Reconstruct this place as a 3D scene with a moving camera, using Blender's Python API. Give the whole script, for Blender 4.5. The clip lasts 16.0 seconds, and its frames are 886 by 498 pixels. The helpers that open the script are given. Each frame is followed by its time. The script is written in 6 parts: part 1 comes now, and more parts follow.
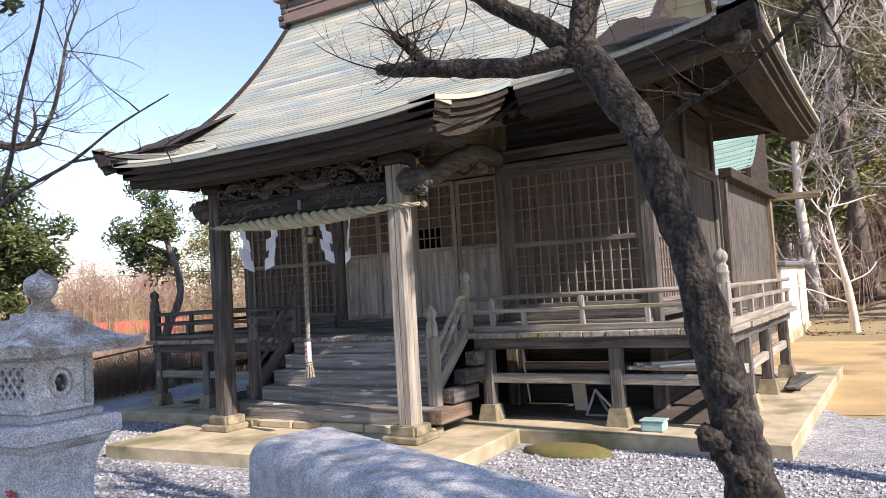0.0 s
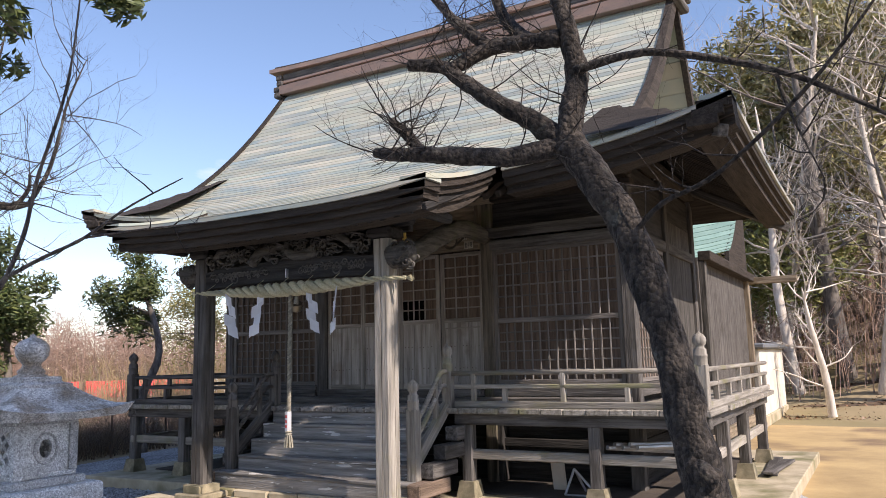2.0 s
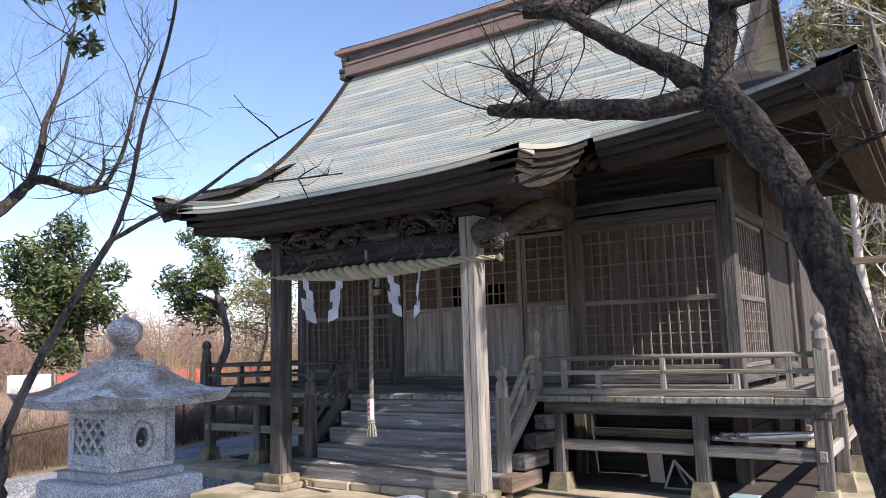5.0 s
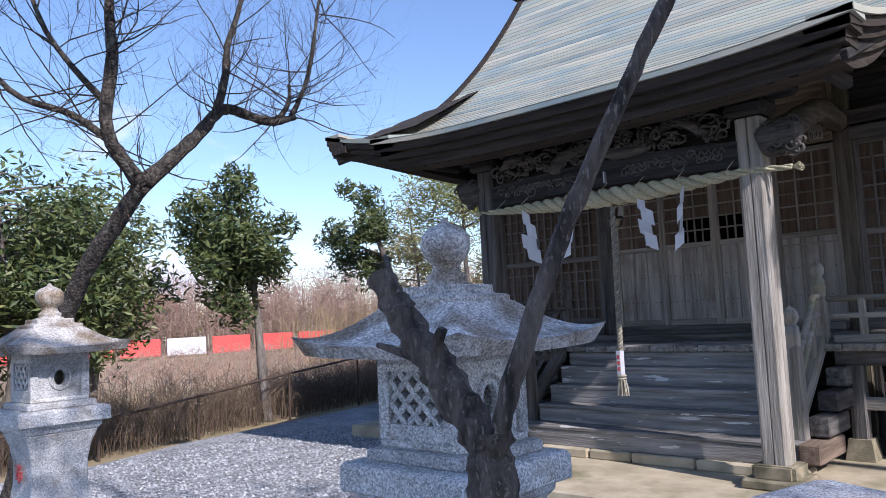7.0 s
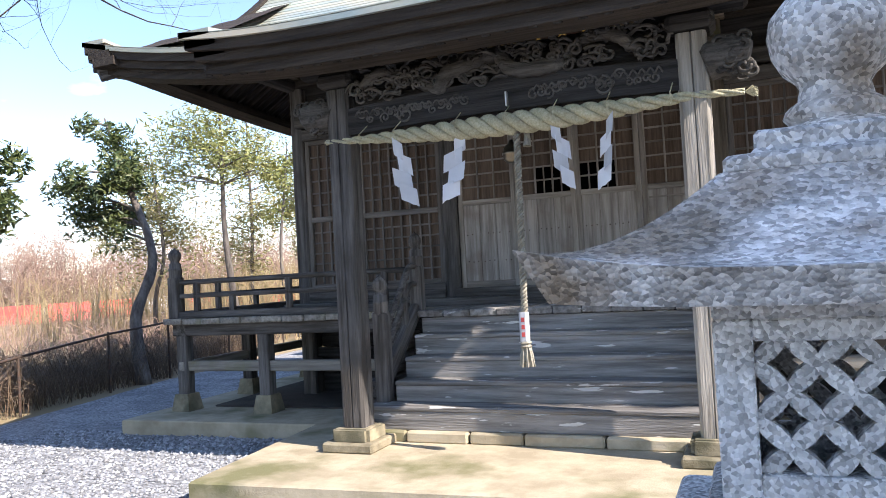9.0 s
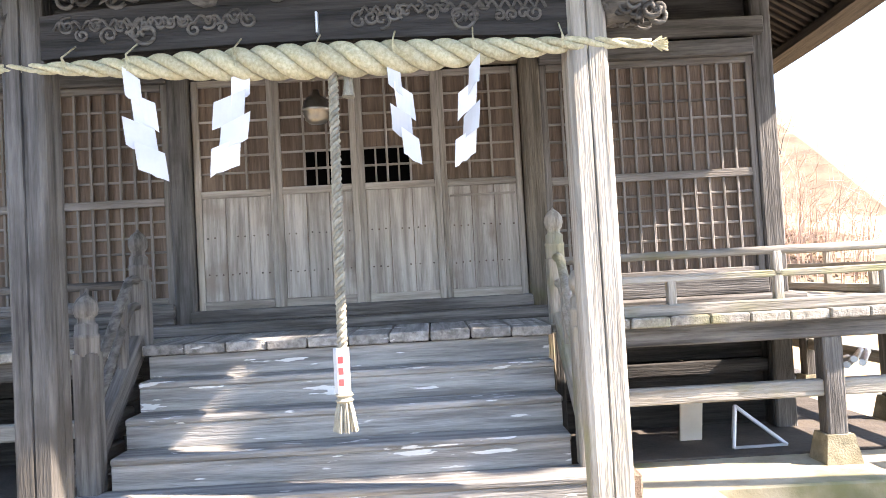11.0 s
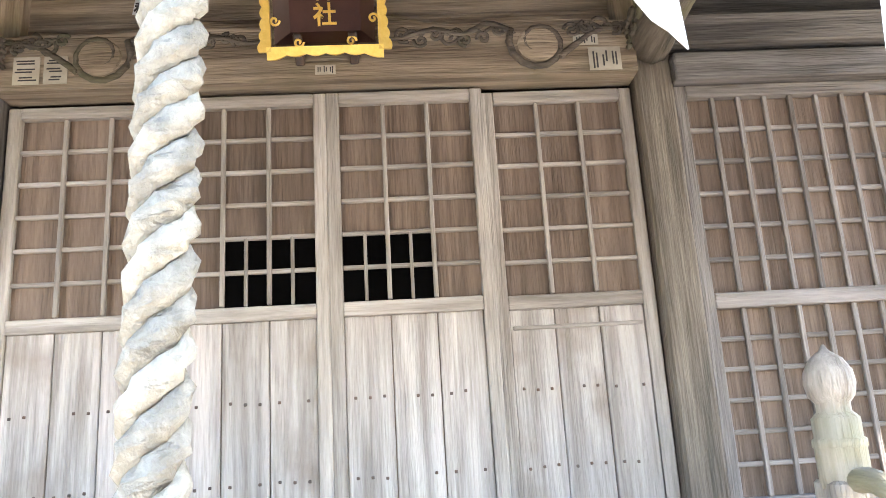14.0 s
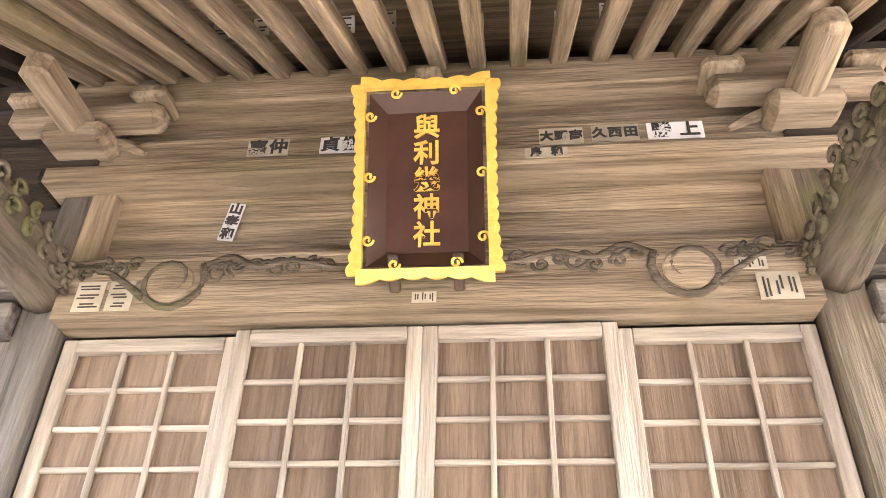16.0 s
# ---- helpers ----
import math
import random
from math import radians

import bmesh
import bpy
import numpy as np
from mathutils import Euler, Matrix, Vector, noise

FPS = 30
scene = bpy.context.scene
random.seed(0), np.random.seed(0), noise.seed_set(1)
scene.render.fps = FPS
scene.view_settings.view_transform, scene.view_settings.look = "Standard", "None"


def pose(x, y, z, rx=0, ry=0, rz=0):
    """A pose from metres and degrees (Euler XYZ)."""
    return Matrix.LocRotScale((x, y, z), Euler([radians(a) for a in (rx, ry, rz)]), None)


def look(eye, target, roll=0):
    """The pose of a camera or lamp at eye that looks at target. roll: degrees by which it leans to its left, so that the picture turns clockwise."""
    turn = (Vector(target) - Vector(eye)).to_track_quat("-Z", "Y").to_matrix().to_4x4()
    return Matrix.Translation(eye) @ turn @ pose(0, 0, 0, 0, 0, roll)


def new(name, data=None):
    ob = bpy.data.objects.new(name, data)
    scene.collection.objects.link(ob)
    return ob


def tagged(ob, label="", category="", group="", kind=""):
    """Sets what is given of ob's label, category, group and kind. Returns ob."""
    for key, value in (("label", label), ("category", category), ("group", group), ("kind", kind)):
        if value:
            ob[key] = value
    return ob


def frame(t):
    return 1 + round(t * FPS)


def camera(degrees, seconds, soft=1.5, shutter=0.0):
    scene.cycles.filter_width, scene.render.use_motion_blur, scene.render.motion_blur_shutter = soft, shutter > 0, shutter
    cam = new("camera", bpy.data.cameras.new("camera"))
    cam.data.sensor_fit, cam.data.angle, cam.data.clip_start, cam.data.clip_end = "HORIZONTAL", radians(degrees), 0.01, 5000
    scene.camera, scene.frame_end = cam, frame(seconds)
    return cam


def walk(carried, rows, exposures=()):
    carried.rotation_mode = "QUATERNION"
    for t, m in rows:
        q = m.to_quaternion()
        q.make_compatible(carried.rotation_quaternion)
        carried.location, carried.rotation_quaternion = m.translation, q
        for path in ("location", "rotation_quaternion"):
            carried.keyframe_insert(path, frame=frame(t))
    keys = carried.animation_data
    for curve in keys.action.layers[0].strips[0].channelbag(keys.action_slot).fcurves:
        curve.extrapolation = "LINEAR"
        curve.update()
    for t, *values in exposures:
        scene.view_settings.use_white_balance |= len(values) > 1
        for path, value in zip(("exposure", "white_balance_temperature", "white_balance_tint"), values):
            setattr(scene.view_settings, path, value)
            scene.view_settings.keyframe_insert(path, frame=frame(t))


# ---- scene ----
cam = camera(60.4, 16.0, 0.6)
PATH = [
    (0, (5.589, -8.456, 1.587), (4.545, -6.753, 1.697), -3.3),
    (0.5, (5.631, -8.539, 1.604), (4.632, -6.814, 1.769), -2.9),
    (1, (5.655, -8.586, 1.614), (4.683, -6.852, 1.833), -2.2),
    (1.5, (5.643, -8.581, 1.612), (4.670, -6.854, 1.876), -1.6),
    (2, (5.626, -8.594, 1.635), (4.639, -6.878, 1.922), -1.4),
    (2.5, (5.622, -8.570, 1.635), (4.623, -6.864, 1.934), -1.3),
    (3, (5.615, -8.564, 1.628), (4.609, -6.862, 1.929), -1.2),
    (3.2, (5.584, -8.560, 1.631), (4.581, -6.856, 1.929), -1.1),
    (5.3, (4.940, -8.305, 1.584), (3.779, -6.695, 1.832), -1.9),
    (5.5, (4.823, -8.186, 1.571), (3.609, -6.616, 1.812), -2.0),
    (6, (4.405, -8.107, 1.552), (3.098, -6.610, 1.782), -2.3),
    (6.5, (3.864, -8.022, 1.527), (2.509, -6.566, 1.735), -2.5),
    (7, (3.403, -8.008, 1.503), (2.048, -6.547, 1.674), -2.8),
    (7.5, (2.878, -8.005, 1.498), (1.605, -6.467, 1.619), -3.1),
    (8, (2.440, -7.823, 1.543), (1.294, -6.186, 1.624), -3.3),
    (8.5, (2.026, -7.594, 1.537), (1.052, -5.848, 1.586), -3.3),
    (9, (1.592, -7.342, 1.434), (0.830, -5.494, 1.494), -3.2),
    (9.5, (1.221, -7.034, 1.426), (0.678, -5.110, 1.488), -3.2),
    (10, (0.908, -6.666, 1.432), (0.599, -4.691, 1.501), -2.9),
    (10.2, (0.800, -6.484, 1.408), (0.597, -4.495, 1.475), -2.8),
    (12.3, (0.379, -4.460, 1.502), (0.487, -2.465, 1.596), -3.1),
    (12.5, (0.368, -4.240, 1.507), (0.478, -2.247, 1.632), -3.0),
    (13, (0.366, -3.790, 1.485), (0.501, -1.806, 1.688), -4.1),
    (13.5, (0.354, -3.335, 1.518), (0.509, -1.365, 1.828), -4.6),
    (14, (0.273, -2.842, 1.655), (0.383, -0.902, 2.128), -3.4),
    (14.5, (0.330, -2.513, 1.699), (0.309, -0.644, 2.410), -1.6),
    (15, (0.331, -2.285, 1.792), (0.198, -0.513, 2.709), 0.4),
    (15.5, (0.309, -2.183, 1.798), (0.144, -0.510, 2.882), 1.2),
    (16, (0.289, -2.201, 1.814), (0.115, -0.557, 2.940), 1.6),
]
EXPOSURES = [(0.0, 0.85, 6850, 21), (1.5, 0.62, 6800, 21), (3.0, 0.47, 6550, 17), (5.5, 0.65, 6250, 21), (6.5, 0.55, 5950, 20), (7.5, 0.28, 5850, 18), (8.0, 0.55, 5900, 15), (8.5, 0.85, 6000, 15), (9.0, 1.25, 6400, 16), (10.0, 2.2, 6900, 18), (12.5, 3.12, 7000, 16), (13.5, 3.6, 7100, 17), (14.0, 4.0, 7000, 17), (15.0, 4.54, 7450, 22), (16.0, 5.0, 7550, 22)]
walk(cam, [(t, look(eye, target, roll)) for t, eye, target, roll in PATH], EXPOSURES)

# ---- exposure, world, sun ----

SUN_EL, SUN_AZ = radians(39), radians(78)   # azimuth from -y (the shrine's front) towards +x
sun_dir = Vector((math.cos(SUN_EL) * math.sin(SUN_AZ), -math.cos(SUN_EL) * math.cos(SUN_AZ), math.sin(SUN_EL)))
world = bpy.data.worlds.new("world")
scene.world = world
world.use_nodes = True
wn, wl = world.node_tree.nodes, world.node_tree.links
bg = wn["Background"]
sky = wn.new("ShaderNodeTexSky")
sky.sky_type, sky.sun_disc = "NISHITA", False
sky.sun_elevation, sky.sun_rotation = SUN_EL, math.atan2(sun_dir.x, sun_dir.y)
sky.air_density, sky.dust_density, sky.ozone_density = 1.0, 0.25, 2.5
geo = wn.new("ShaderNodeTexCoord")
cl = wn.new("ShaderNodeTexNoise")
cl.inputs["Scale"].default_value, cl.inputs["Detail"].default_value = 4.2, 8
mp = wn.new("ShaderNodeMapping")
mp.inputs["Scale"].default_value = (1, 1, 2.4)
wl.new(geo.outputs["Generated"], mp.inputs["Vector"])
wl.new(mp.outputs["Vector"], cl.inputs["Vector"])
sep = wn.new("ShaderNodeSeparateXYZ")
wl.new(geo.outputs["Generated"], sep.inputs["Vector"])
low = wn.new("ShaderNodeMapRange")
low.inputs[1].default_value, low.inputs[2].default_value, low.inputs[3].default_value, low.inputs[4].default_value = 0.02, 0.34, 0.055, -0.13
wl.new(sep.outputs["Z"], low.inputs[0])
add = wn.new("ShaderNodeMath")
wl.new(cl.outputs["Fac"], add.inputs[0])
wl.new(low.outputs[0], add.inputs[1])
rmp = wn.new("ShaderNodeMapRange")
rmp.inputs[1].default_value, rmp.inputs[2].default_value = 0.54, 0.64
wl.new(add.outputs[0], rmp.inputs[0])
mx = wn.new("ShaderNodeMix")
mx.data_type = "RGBA"
mx.inputs[7].default_value = (5.4, 5.7, 6.2, 1)
wl.new(rmp.outputs[0], mx.inputs[0])
wl.new(sky.outputs[0], mx.inputs[6])
wl.new(mx.outputs[2], bg.inputs["Color"])
bg.inputs["Strength"].default_value = 0.15
sun = new("sun", bpy.data.lights.new("sun", "SUN"))
sun.data.energy, sun.data.angle, sun.data.color = 4.6, radians(0.5), (1.0, 0.93, 0.82)
sun.matrix_world = look(sun_dir * 60, (0, 0, 0))

# ---- materials ----
MATS = {}


def material(name, base, second=None, scale=(4, 4, 4), rough=0.75, bump=0.3, metal=0.0, detail=6, spots=None, spot_scale=3.0, spot_at=(0.55, 0.7), fine=60, spec=0.5, voronoi=0.0, stretch=None, along=False):
    """Two tones by stretched noise, a third in blotches, fine grain in the relief."""
    if name in MATS:
        return MATS[name]
    m = bpy.data.materials.new(name)
    m.use_nodes = True
    n, l = m.node_tree.nodes, m.node_tree.links
    b = n["Principled BSDF"]
    tc, oi = n.new("ShaderNodeTexCoord"), n.new("ShaderNodeObjectInfo")
    off = n.new("ShaderNodeVectorMath")
    off.operation = "ADD"
    k = n.new("ShaderNodeMath")
    k.operation = "MULTIPLY"
    k.inputs[1].default_value = 37.0
    l.new(oi.outputs["Random"], k.inputs[0])
    l.new(tc.outputs["Object"], off.inputs[0])
    l.new(k.outputs[0], off.inputs[1])
    mapp = n.new("ShaderNodeMapping")
    mapp.inputs["Scale"].default_value = scale
    l.new(off.outputs[0], mapp.inputs["Vector"])
    no = n.new("ShaderNodeTexNoise")
    no.inputs["Scale"].default_value, no.inputs["Detail"].default_value, no.inputs["Roughness"].default_value = 1.0, detail, 0.65
    l.new(mapp.outputs[0], no.inputs["Vector"])
    ramp = n.new("ShaderNodeMapRange")
    ramp.inputs[1].default_value, ramp.inputs[2].default_value = 0.37, 0.63
    l.new(no.outputs["Fac"], ramp.inputs[0])
    c1 = n.new("ShaderNodeMix")
    c1.data_type = "RGBA"
    c1.inputs[6].default_value, c1.inputs[7].default_value = (*base, 1), (*(second or [v * 0.6 for v in base]), 1)
    l.new(ramp.outputs[0], c1.inputs[0])
    out = c1.outputs[2]
    if spots:
        n2 = n.new("ShaderNodeTexNoise")
        n2.inputs["Scale"].default_value, n2.inputs["Detail"].default_value = spot_scale, 5
        if stretch:
            m2 = n.new("ShaderNodeMapping")
            m2.inputs["Scale"].default_value = stretch
            l.new(off.outputs[0], m2.inputs["Vector"])
            l.new(m2.outputs[0], n2.inputs["Vector"])
        else:
            l.new(off.outputs[0], n2.inputs["Vector"])
        r2 = n.new("ShaderNodeMapRange")
        r2.inputs[1].default_value, r2.inputs[2].default_value = spot_at
        l.new(n2.outputs["Fac"], r2.inputs[0])
        c2 = n.new("ShaderNodeMix")
        c2.data_type = "RGBA"
        c2.inputs[7].default_value = (*spots, 1)
        l.new(out, c2.inputs[6])
        l.new(r2.outputs[0], c2.inputs[0])
        out = c2.outputs[2]
    # each object a touch lighter or darker
    hv = n.new("ShaderNodeHueSaturation")
    vr = n.new("ShaderNodeMapRange")
    vr.inputs[3].default_value, vr.inputs[4].default_value = 0.82, 1.18
    l.new(oi.outputs["Random"], vr.inputs[0])
    l.new(vr.outputs[0], hv.inputs["Value"])
    l.new(out, hv.inputs["Color"])
    l.new(hv.outputs[0], b.inputs["Base Color"])
    b.inputs["Roughness"].default_value, b.inputs["Metallic"].default_value = rough, metal
    fn = n.new("ShaderNodeTexNoise")
    fn.inputs["Scale"].default_value, fn.inputs["Detail"].default_value = fine, 3
    l.new(mapp.outputs[0] if along else off.outputs[0], fn.inputs["Vector"])
    ad = n.new("ShaderNodeMath")
    l.new(no.outputs["Fac"], ad.inputs[0])
    l.new(fn.outputs["Fac"], ad.inputs[1])
    hsrc = ad.outputs[0]
    if voronoi:
        vo = n.new("ShaderNodeTexVoronoi")
        vo.inputs["Scale"].default_value = voronoi
        l.new(off.outputs[0], vo.inputs["Vector"])
        ad2 = n.new("ShaderNodeMath")
        ad2.operation = "SUBTRACT"
        l.new(hsrc, ad2.inputs[0])
        l.new(vo.outputs["Distance"], ad2.inputs[1])
        hsrc = ad2.outputs[0]
        hv2 = n.new("ShaderNodeMix")
        hv2.data_type, hv2.blend_type = "RGBA", "MULTIPLY"
        hv2.inputs[0].default_value = 0.85
        cv = n.new("ShaderNodeMapRange")
        cv.inputs[3].default_value, cv.inputs[4].default_value = 0.42, 1.42
        sx = n.new("ShaderNodeSeparateColor")
        l.new(vo.outputs["Color"], sx.inputs[0])
        l.new(sx.outputs[0], cv.inputs[0])
        l.new(hv.outputs[0], hv2.inputs[6])
        l.new(cv.outputs[0], hv2.inputs[7])
        l.new(hv2.outputs[2], b.inputs["Base Color"])
    bu = n.new("ShaderNodeBump")
    bu.inputs["Strength"].default_value, bu.inputs["Distance"].default_value = bump, 0.012
    l.new(hsrc, bu.inputs["Height"])
    l.new(bu.outputs[0], b.inputs["Normal"])
    b.inputs["Specular IOR Level"].default_value = spec
    MATS[name] = m
    return m


WOODS = {
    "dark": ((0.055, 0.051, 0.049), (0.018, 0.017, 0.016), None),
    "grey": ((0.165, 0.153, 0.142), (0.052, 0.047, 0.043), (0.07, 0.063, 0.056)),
    "step": ((0.34, 0.325, 0.306), (0.155, 0.147, 0.138), (0.62, 0.605, 0.58)),
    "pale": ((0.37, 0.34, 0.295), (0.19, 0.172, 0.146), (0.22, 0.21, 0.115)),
    "door": ((0.47, 0.43, 0.39), (0.25, 0.222, 0.195), (0.23, 0.185, 0.15)),
    "brown": ((0.225, 0.165, 0.125), (0.11, 0.08, 0.06), None),
    "bar": ((0.40, 0.362, 0.318), (0.21, 0.185, 0.157), None),
    "lath": ((0.235, 0.213, 0.193), (0.122, 0.109, 0.097), None),
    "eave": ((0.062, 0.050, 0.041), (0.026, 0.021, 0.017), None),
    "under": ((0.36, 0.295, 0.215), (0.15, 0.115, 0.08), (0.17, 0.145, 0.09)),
    "carved": ((0.13, 0.12, 0.108), (0.045, 0.041, 0.037), None),
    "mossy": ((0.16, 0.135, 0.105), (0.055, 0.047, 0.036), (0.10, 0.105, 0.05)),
}


def wood(kind, axis):
    base, second, spots = WOODS[kind]
    sc = [22.0, 22.0, 22.0]
    sc["xyz".index(axis)] = 1.3
    sp = dict(spots=spots, spot_scale=1.0 if kind == "step" else 2.2, stretch=(3.4, 12.0, 26.0) if kind == "step" else None, spot_at=(0.64, 0.66) if kind == "step" else (0.55, 0.72)) if spots else {}
    return material(f"wood_{kind}_{axis}", base, second, tuple(sc), rough=0.85, bump=0.75, fine=4.5, spec=0.25, along=True, **sp)


M_LICHEN = material("lichened_granite", (0.66, 0.64, 0.615), (0.46, 0.44, 0.415), (9, 9, 9), rough=0.9, bump=0.45, spots=(0.27, 0.21, 0.15), spot_scale=4.5, spot_at=(0.44, 0.64), fine=150, spec=0.25, voronoi=150)
M_MOSS = material("mossy_footing_stone", (0.36, 0.31, 0.21), (0.20, 0.17, 0.11), (7, 7, 7), rough=0.95, bump=0.5, spots=(0.115, 0.105, 0.065), spot_scale=4, spot_at=(0.45, 0.65), fine=90)
M_STONE = material("granite", (0.66, 0.66, 0.66), (0.48, 0.48, 0.48), (9, 9, 9), rough=0.85, bump=0.4, spots=(0.24, 0.21, 0.17), spot_scale=5, spot_at=(0.56, 0.80), fine=150, spec=0.3, voronoi=170)
M_CONC = material("old_concrete", (0.48, 0.41, 0.29), (0.33, 0.275, 0.185), (3, 3, 3), rough=0.9, bump=0.25, spots=(0.17, 0.16, 0.075), spot_scale=1.7, spot_at=(0.52, 0.69), fine=70)
M_GRAVEL = material("gravel", (0.37, 0.375, 0.385), (0.24, 0.245, 0.255), (2, 2, 2), rough=0.9, bump=1.0, fine=30, voronoi=46)
M_SAND = material("sandy_earth", (0.52, 0.375, 0.18), (0.37, 0.26, 0.125), (0.8, 0.8, 0.8), rough=0.95, bump=0.4, spots=(0.20, 0.13, 0.08), spot_scale=0.6, spot_at=(0.55, 0.7), fine=25)
M_FIELD = material("dry_field", (0.36, 0.27, 0.17), (0.22, 0.18, 0.09), (0.12, 0.12, 0.12), rough=1.0, bump=0.5, fine=10)
M_COPPER = material("copper_sheet", (0.37, 0.40, 0.325), (0.47, 0.43, 0.345), (0.7, 1.0, 0.7), rough=0.45, bump=0.10, spots=(0.25, 0.31, 0.31), spot_scale=0.9, spot_at=(0.47, 0.66), fine=40)
M_COPPER2 = material("copper_green", (0.38, 0.55, 0.45), (0.30, 0.46, 0.38), (2, 2, 2), rough=0.5, bump=0.1)
M_BARK = material("bark_dark", (0.085, 0.070, 0.058), (0.013, 0.011, 0.010), (30, 30, 9), rough=0.95, bump=1.0, fine=45, voronoi=42, spots=(0.12, 0.12, 0.10), spot_scale=7, spot_at=(0.6, 0.75))
M_BARKF = material("bark_flaking", (0.20, 0.165, 0.14), (0.035, 0.028, 0.024), (34, 34, 8), rough=0.95, bump=1.0, fine=40, spots=(0.26, 0.23, 0.20), spot_scale=14, spot_at=(0.58, 0.68), stretch=(14, 14, 4))
M_BARK2 = material("bark_grey", (0.21, 0.185, 0.16), (0.085, 0.07, 0.06), (10, 10, 3), rough=0.95, bump=0.8, fine=40)
M_BARKL = material("bark_pale", (0.66, 0.60, 0.53), (0.46, 0.40, 0.34), (9, 9, 3), rough=0.95, bump=0.5)
M_STRAW = material("rice_straw", (0.52, 0.48, 0.33), (0.36, 0.33, 0.21), (70, 25, 70), rough=0.85, bump=0.6, fine=160)
M_ROPE = material("bell_rope", (0.36, 0.33, 0.26), (0.22, 0.20, 0.155), (50, 50, 20), rough=0.85, bump=0.5, fine=160)
M_PAPER = material("white_paper", (0.64, 0.65, 0.67), (0.55, 0.56, 0.59), (3, 3, 3), rough=0.7, bump=0.05)
M_GOLD = material("gold_leaf", (0.86, 0.62, 0.16), (0.78, 0.52, 0.11), (20, 20, 20), rough=0.45, bump=0.2, metal=0.35)
M_LACQ = material("brown_lacquer", (0.060, 0.026, 0.019), (0.042, 0.018, 0.014), (6, 6, 2), rough=0.4, bump=0.08)
M_BLACK = material("black_ink", (0.02, 0.02, 0.02), (0.03, 0.03, 0.03), rough=0.7, bump=0.05)
M_RED = material("red_ink", (0.55, 0.08, 0.07), (0.45, 0.06, 0.06), rough=0.7, bump=0.05)
M_IRON = material("old_iron", (0.07, 0.06, 0.055), (0.12, 0.07, 0.045), (30, 30, 30), rough=0.6, bump=0.2, metal=0.4)
M_BELL = material("bell_metal", (0.34, 0.30, 0.24), (0.22, 0.19, 0.15), (10, 10, 10), rough=0.35, bump=0.1, metal=0.9)
M_PLASTER = material("lime_plaster", (0.68, 0.63, 0.54), (0.55, 0.50, 0.42), (1.5, 1.5, 1.5), rough=0.9, bump=0.15)
M_SLIPD = material("aged_slip", (0.40, 0.37, 0.30), (0.30, 0.27, 0.21), (9, 9, 9), rough=0.8, bump=0.05)
# near-black paint for the unlit space behind door openings and house windows
M_VOID = material("unlit_inside", (0.002, 0.002, 0.002), (0.003, 0.003, 0.003), rough=1.0, bump=0.0, spec=0.0)
M_BARRIER = material("red_barrier", (0.75, 0.10, 0.08), (0.62, 0.08, 0.07), (0.5, 0.5, 0.5), rough=0.6, bump=0.1)
M_ALU = material("grey_metal", (0.55, 0.56, 0.58), (0.42, 0.43, 0.45), rough=0.45, bump=0.1, metal=0.6)
M_TIN = material("pale_blue_bin", (0.35, 0.50, 0.50), (0.28, 0.42, 0.42), rough=0.5, bump=0.1)


def leaf_material(name, base, second):
    m = bpy.data.materials.new(name)
    m.use_nodes = True
    n, l = m.node_tree.nodes, m.node_tree.links
    b = n["Principled BSDF"]
    g = n.new("ShaderNodeNewGeometry")
    c = n.new("ShaderNodeMix")
    c.data_type = "RGBA"
    c.inputs[6].default_value, c.inputs[7].default_value = (*base, 1), (*second, 1)
    l.new(g.outputs["Random Per Island"], c.inputs[0])
    l.new(c.outputs[2], b.inputs["Base Color"])
    b.inputs["Roughness"].default_value = 0.5
    return m


M_LEAF = leaf_material("evergreen_leaf", (0.035, 0.065, 0.022), (0.13, 0.15, 0.045))
M_LEAFY = leaf_material("yellow_green_leaf", (0.13, 0.16, 0.045), (0.30, 0.29, 0.09))
M_OLIVE = leaf_material("olive_leaf", (0.15, 0.15, 0.045), (0.44, 0.38, 0.17))
M_DRY = leaf_material("dry_twigs", (0.22, 0.155, 0.10), (0.09, 0.066, 0.047))
M_REED = leaf_material("straw_reed", (0.42, 0.32, 0.18), (0.26, 0.20, 0.10))
M_DRYP = leaf_material("pinkish_scrub", (0.44, 0.30, 0.235), (0.24, 0.165, 0.12))
M_LITTER = leaf_material("leaf_litter", (0.26, 0.15, 0.08), (0.12, 0.075, 0.045))

# ---- building helpers ----
WORLD = {}


def thing(name, place, label, category, group="", kind=""):
    """A top-level Empty at a thing's base."""
    e = new(name)
    e.empty_display_size = 0.1
    e.matrix_basis = Matrix.Translation(place)
    WORLD[e] = Matrix.Translation(place)
    return tagged(e, label, category, group, kind)


def put(name, me, parent, m, label=""):
    """A mesh as ONE object under a thing or part, at the world pose m."""
    o = new(name, me)
    if parent is not None:
        o.parent = parent
        o.matrix_basis = WORLD[parent].inverted() @ m
    else:
        o.matrix_basis = m
    WORLD[o] = m.copy()
    return tagged(o, label)


def mesh_of(bm, name, mat, smooth=False):
    me = bpy.data.meshes.new(name)
    bm.to_mesh(me)
    bm.free()
    if mat:
        me.materials.append(mat)
    if smooth:
        me.polygons.foreach_set("use_smooth", [True] * len(me.polygons))
    return me


def part(name, bm, mat, parent, label="", smooth=False, at=(0, 0, 0)):
    return put(name, mesh_of(bm, name, mat, smooth), parent, Matrix.Translation(at), label)


BOXES = {}


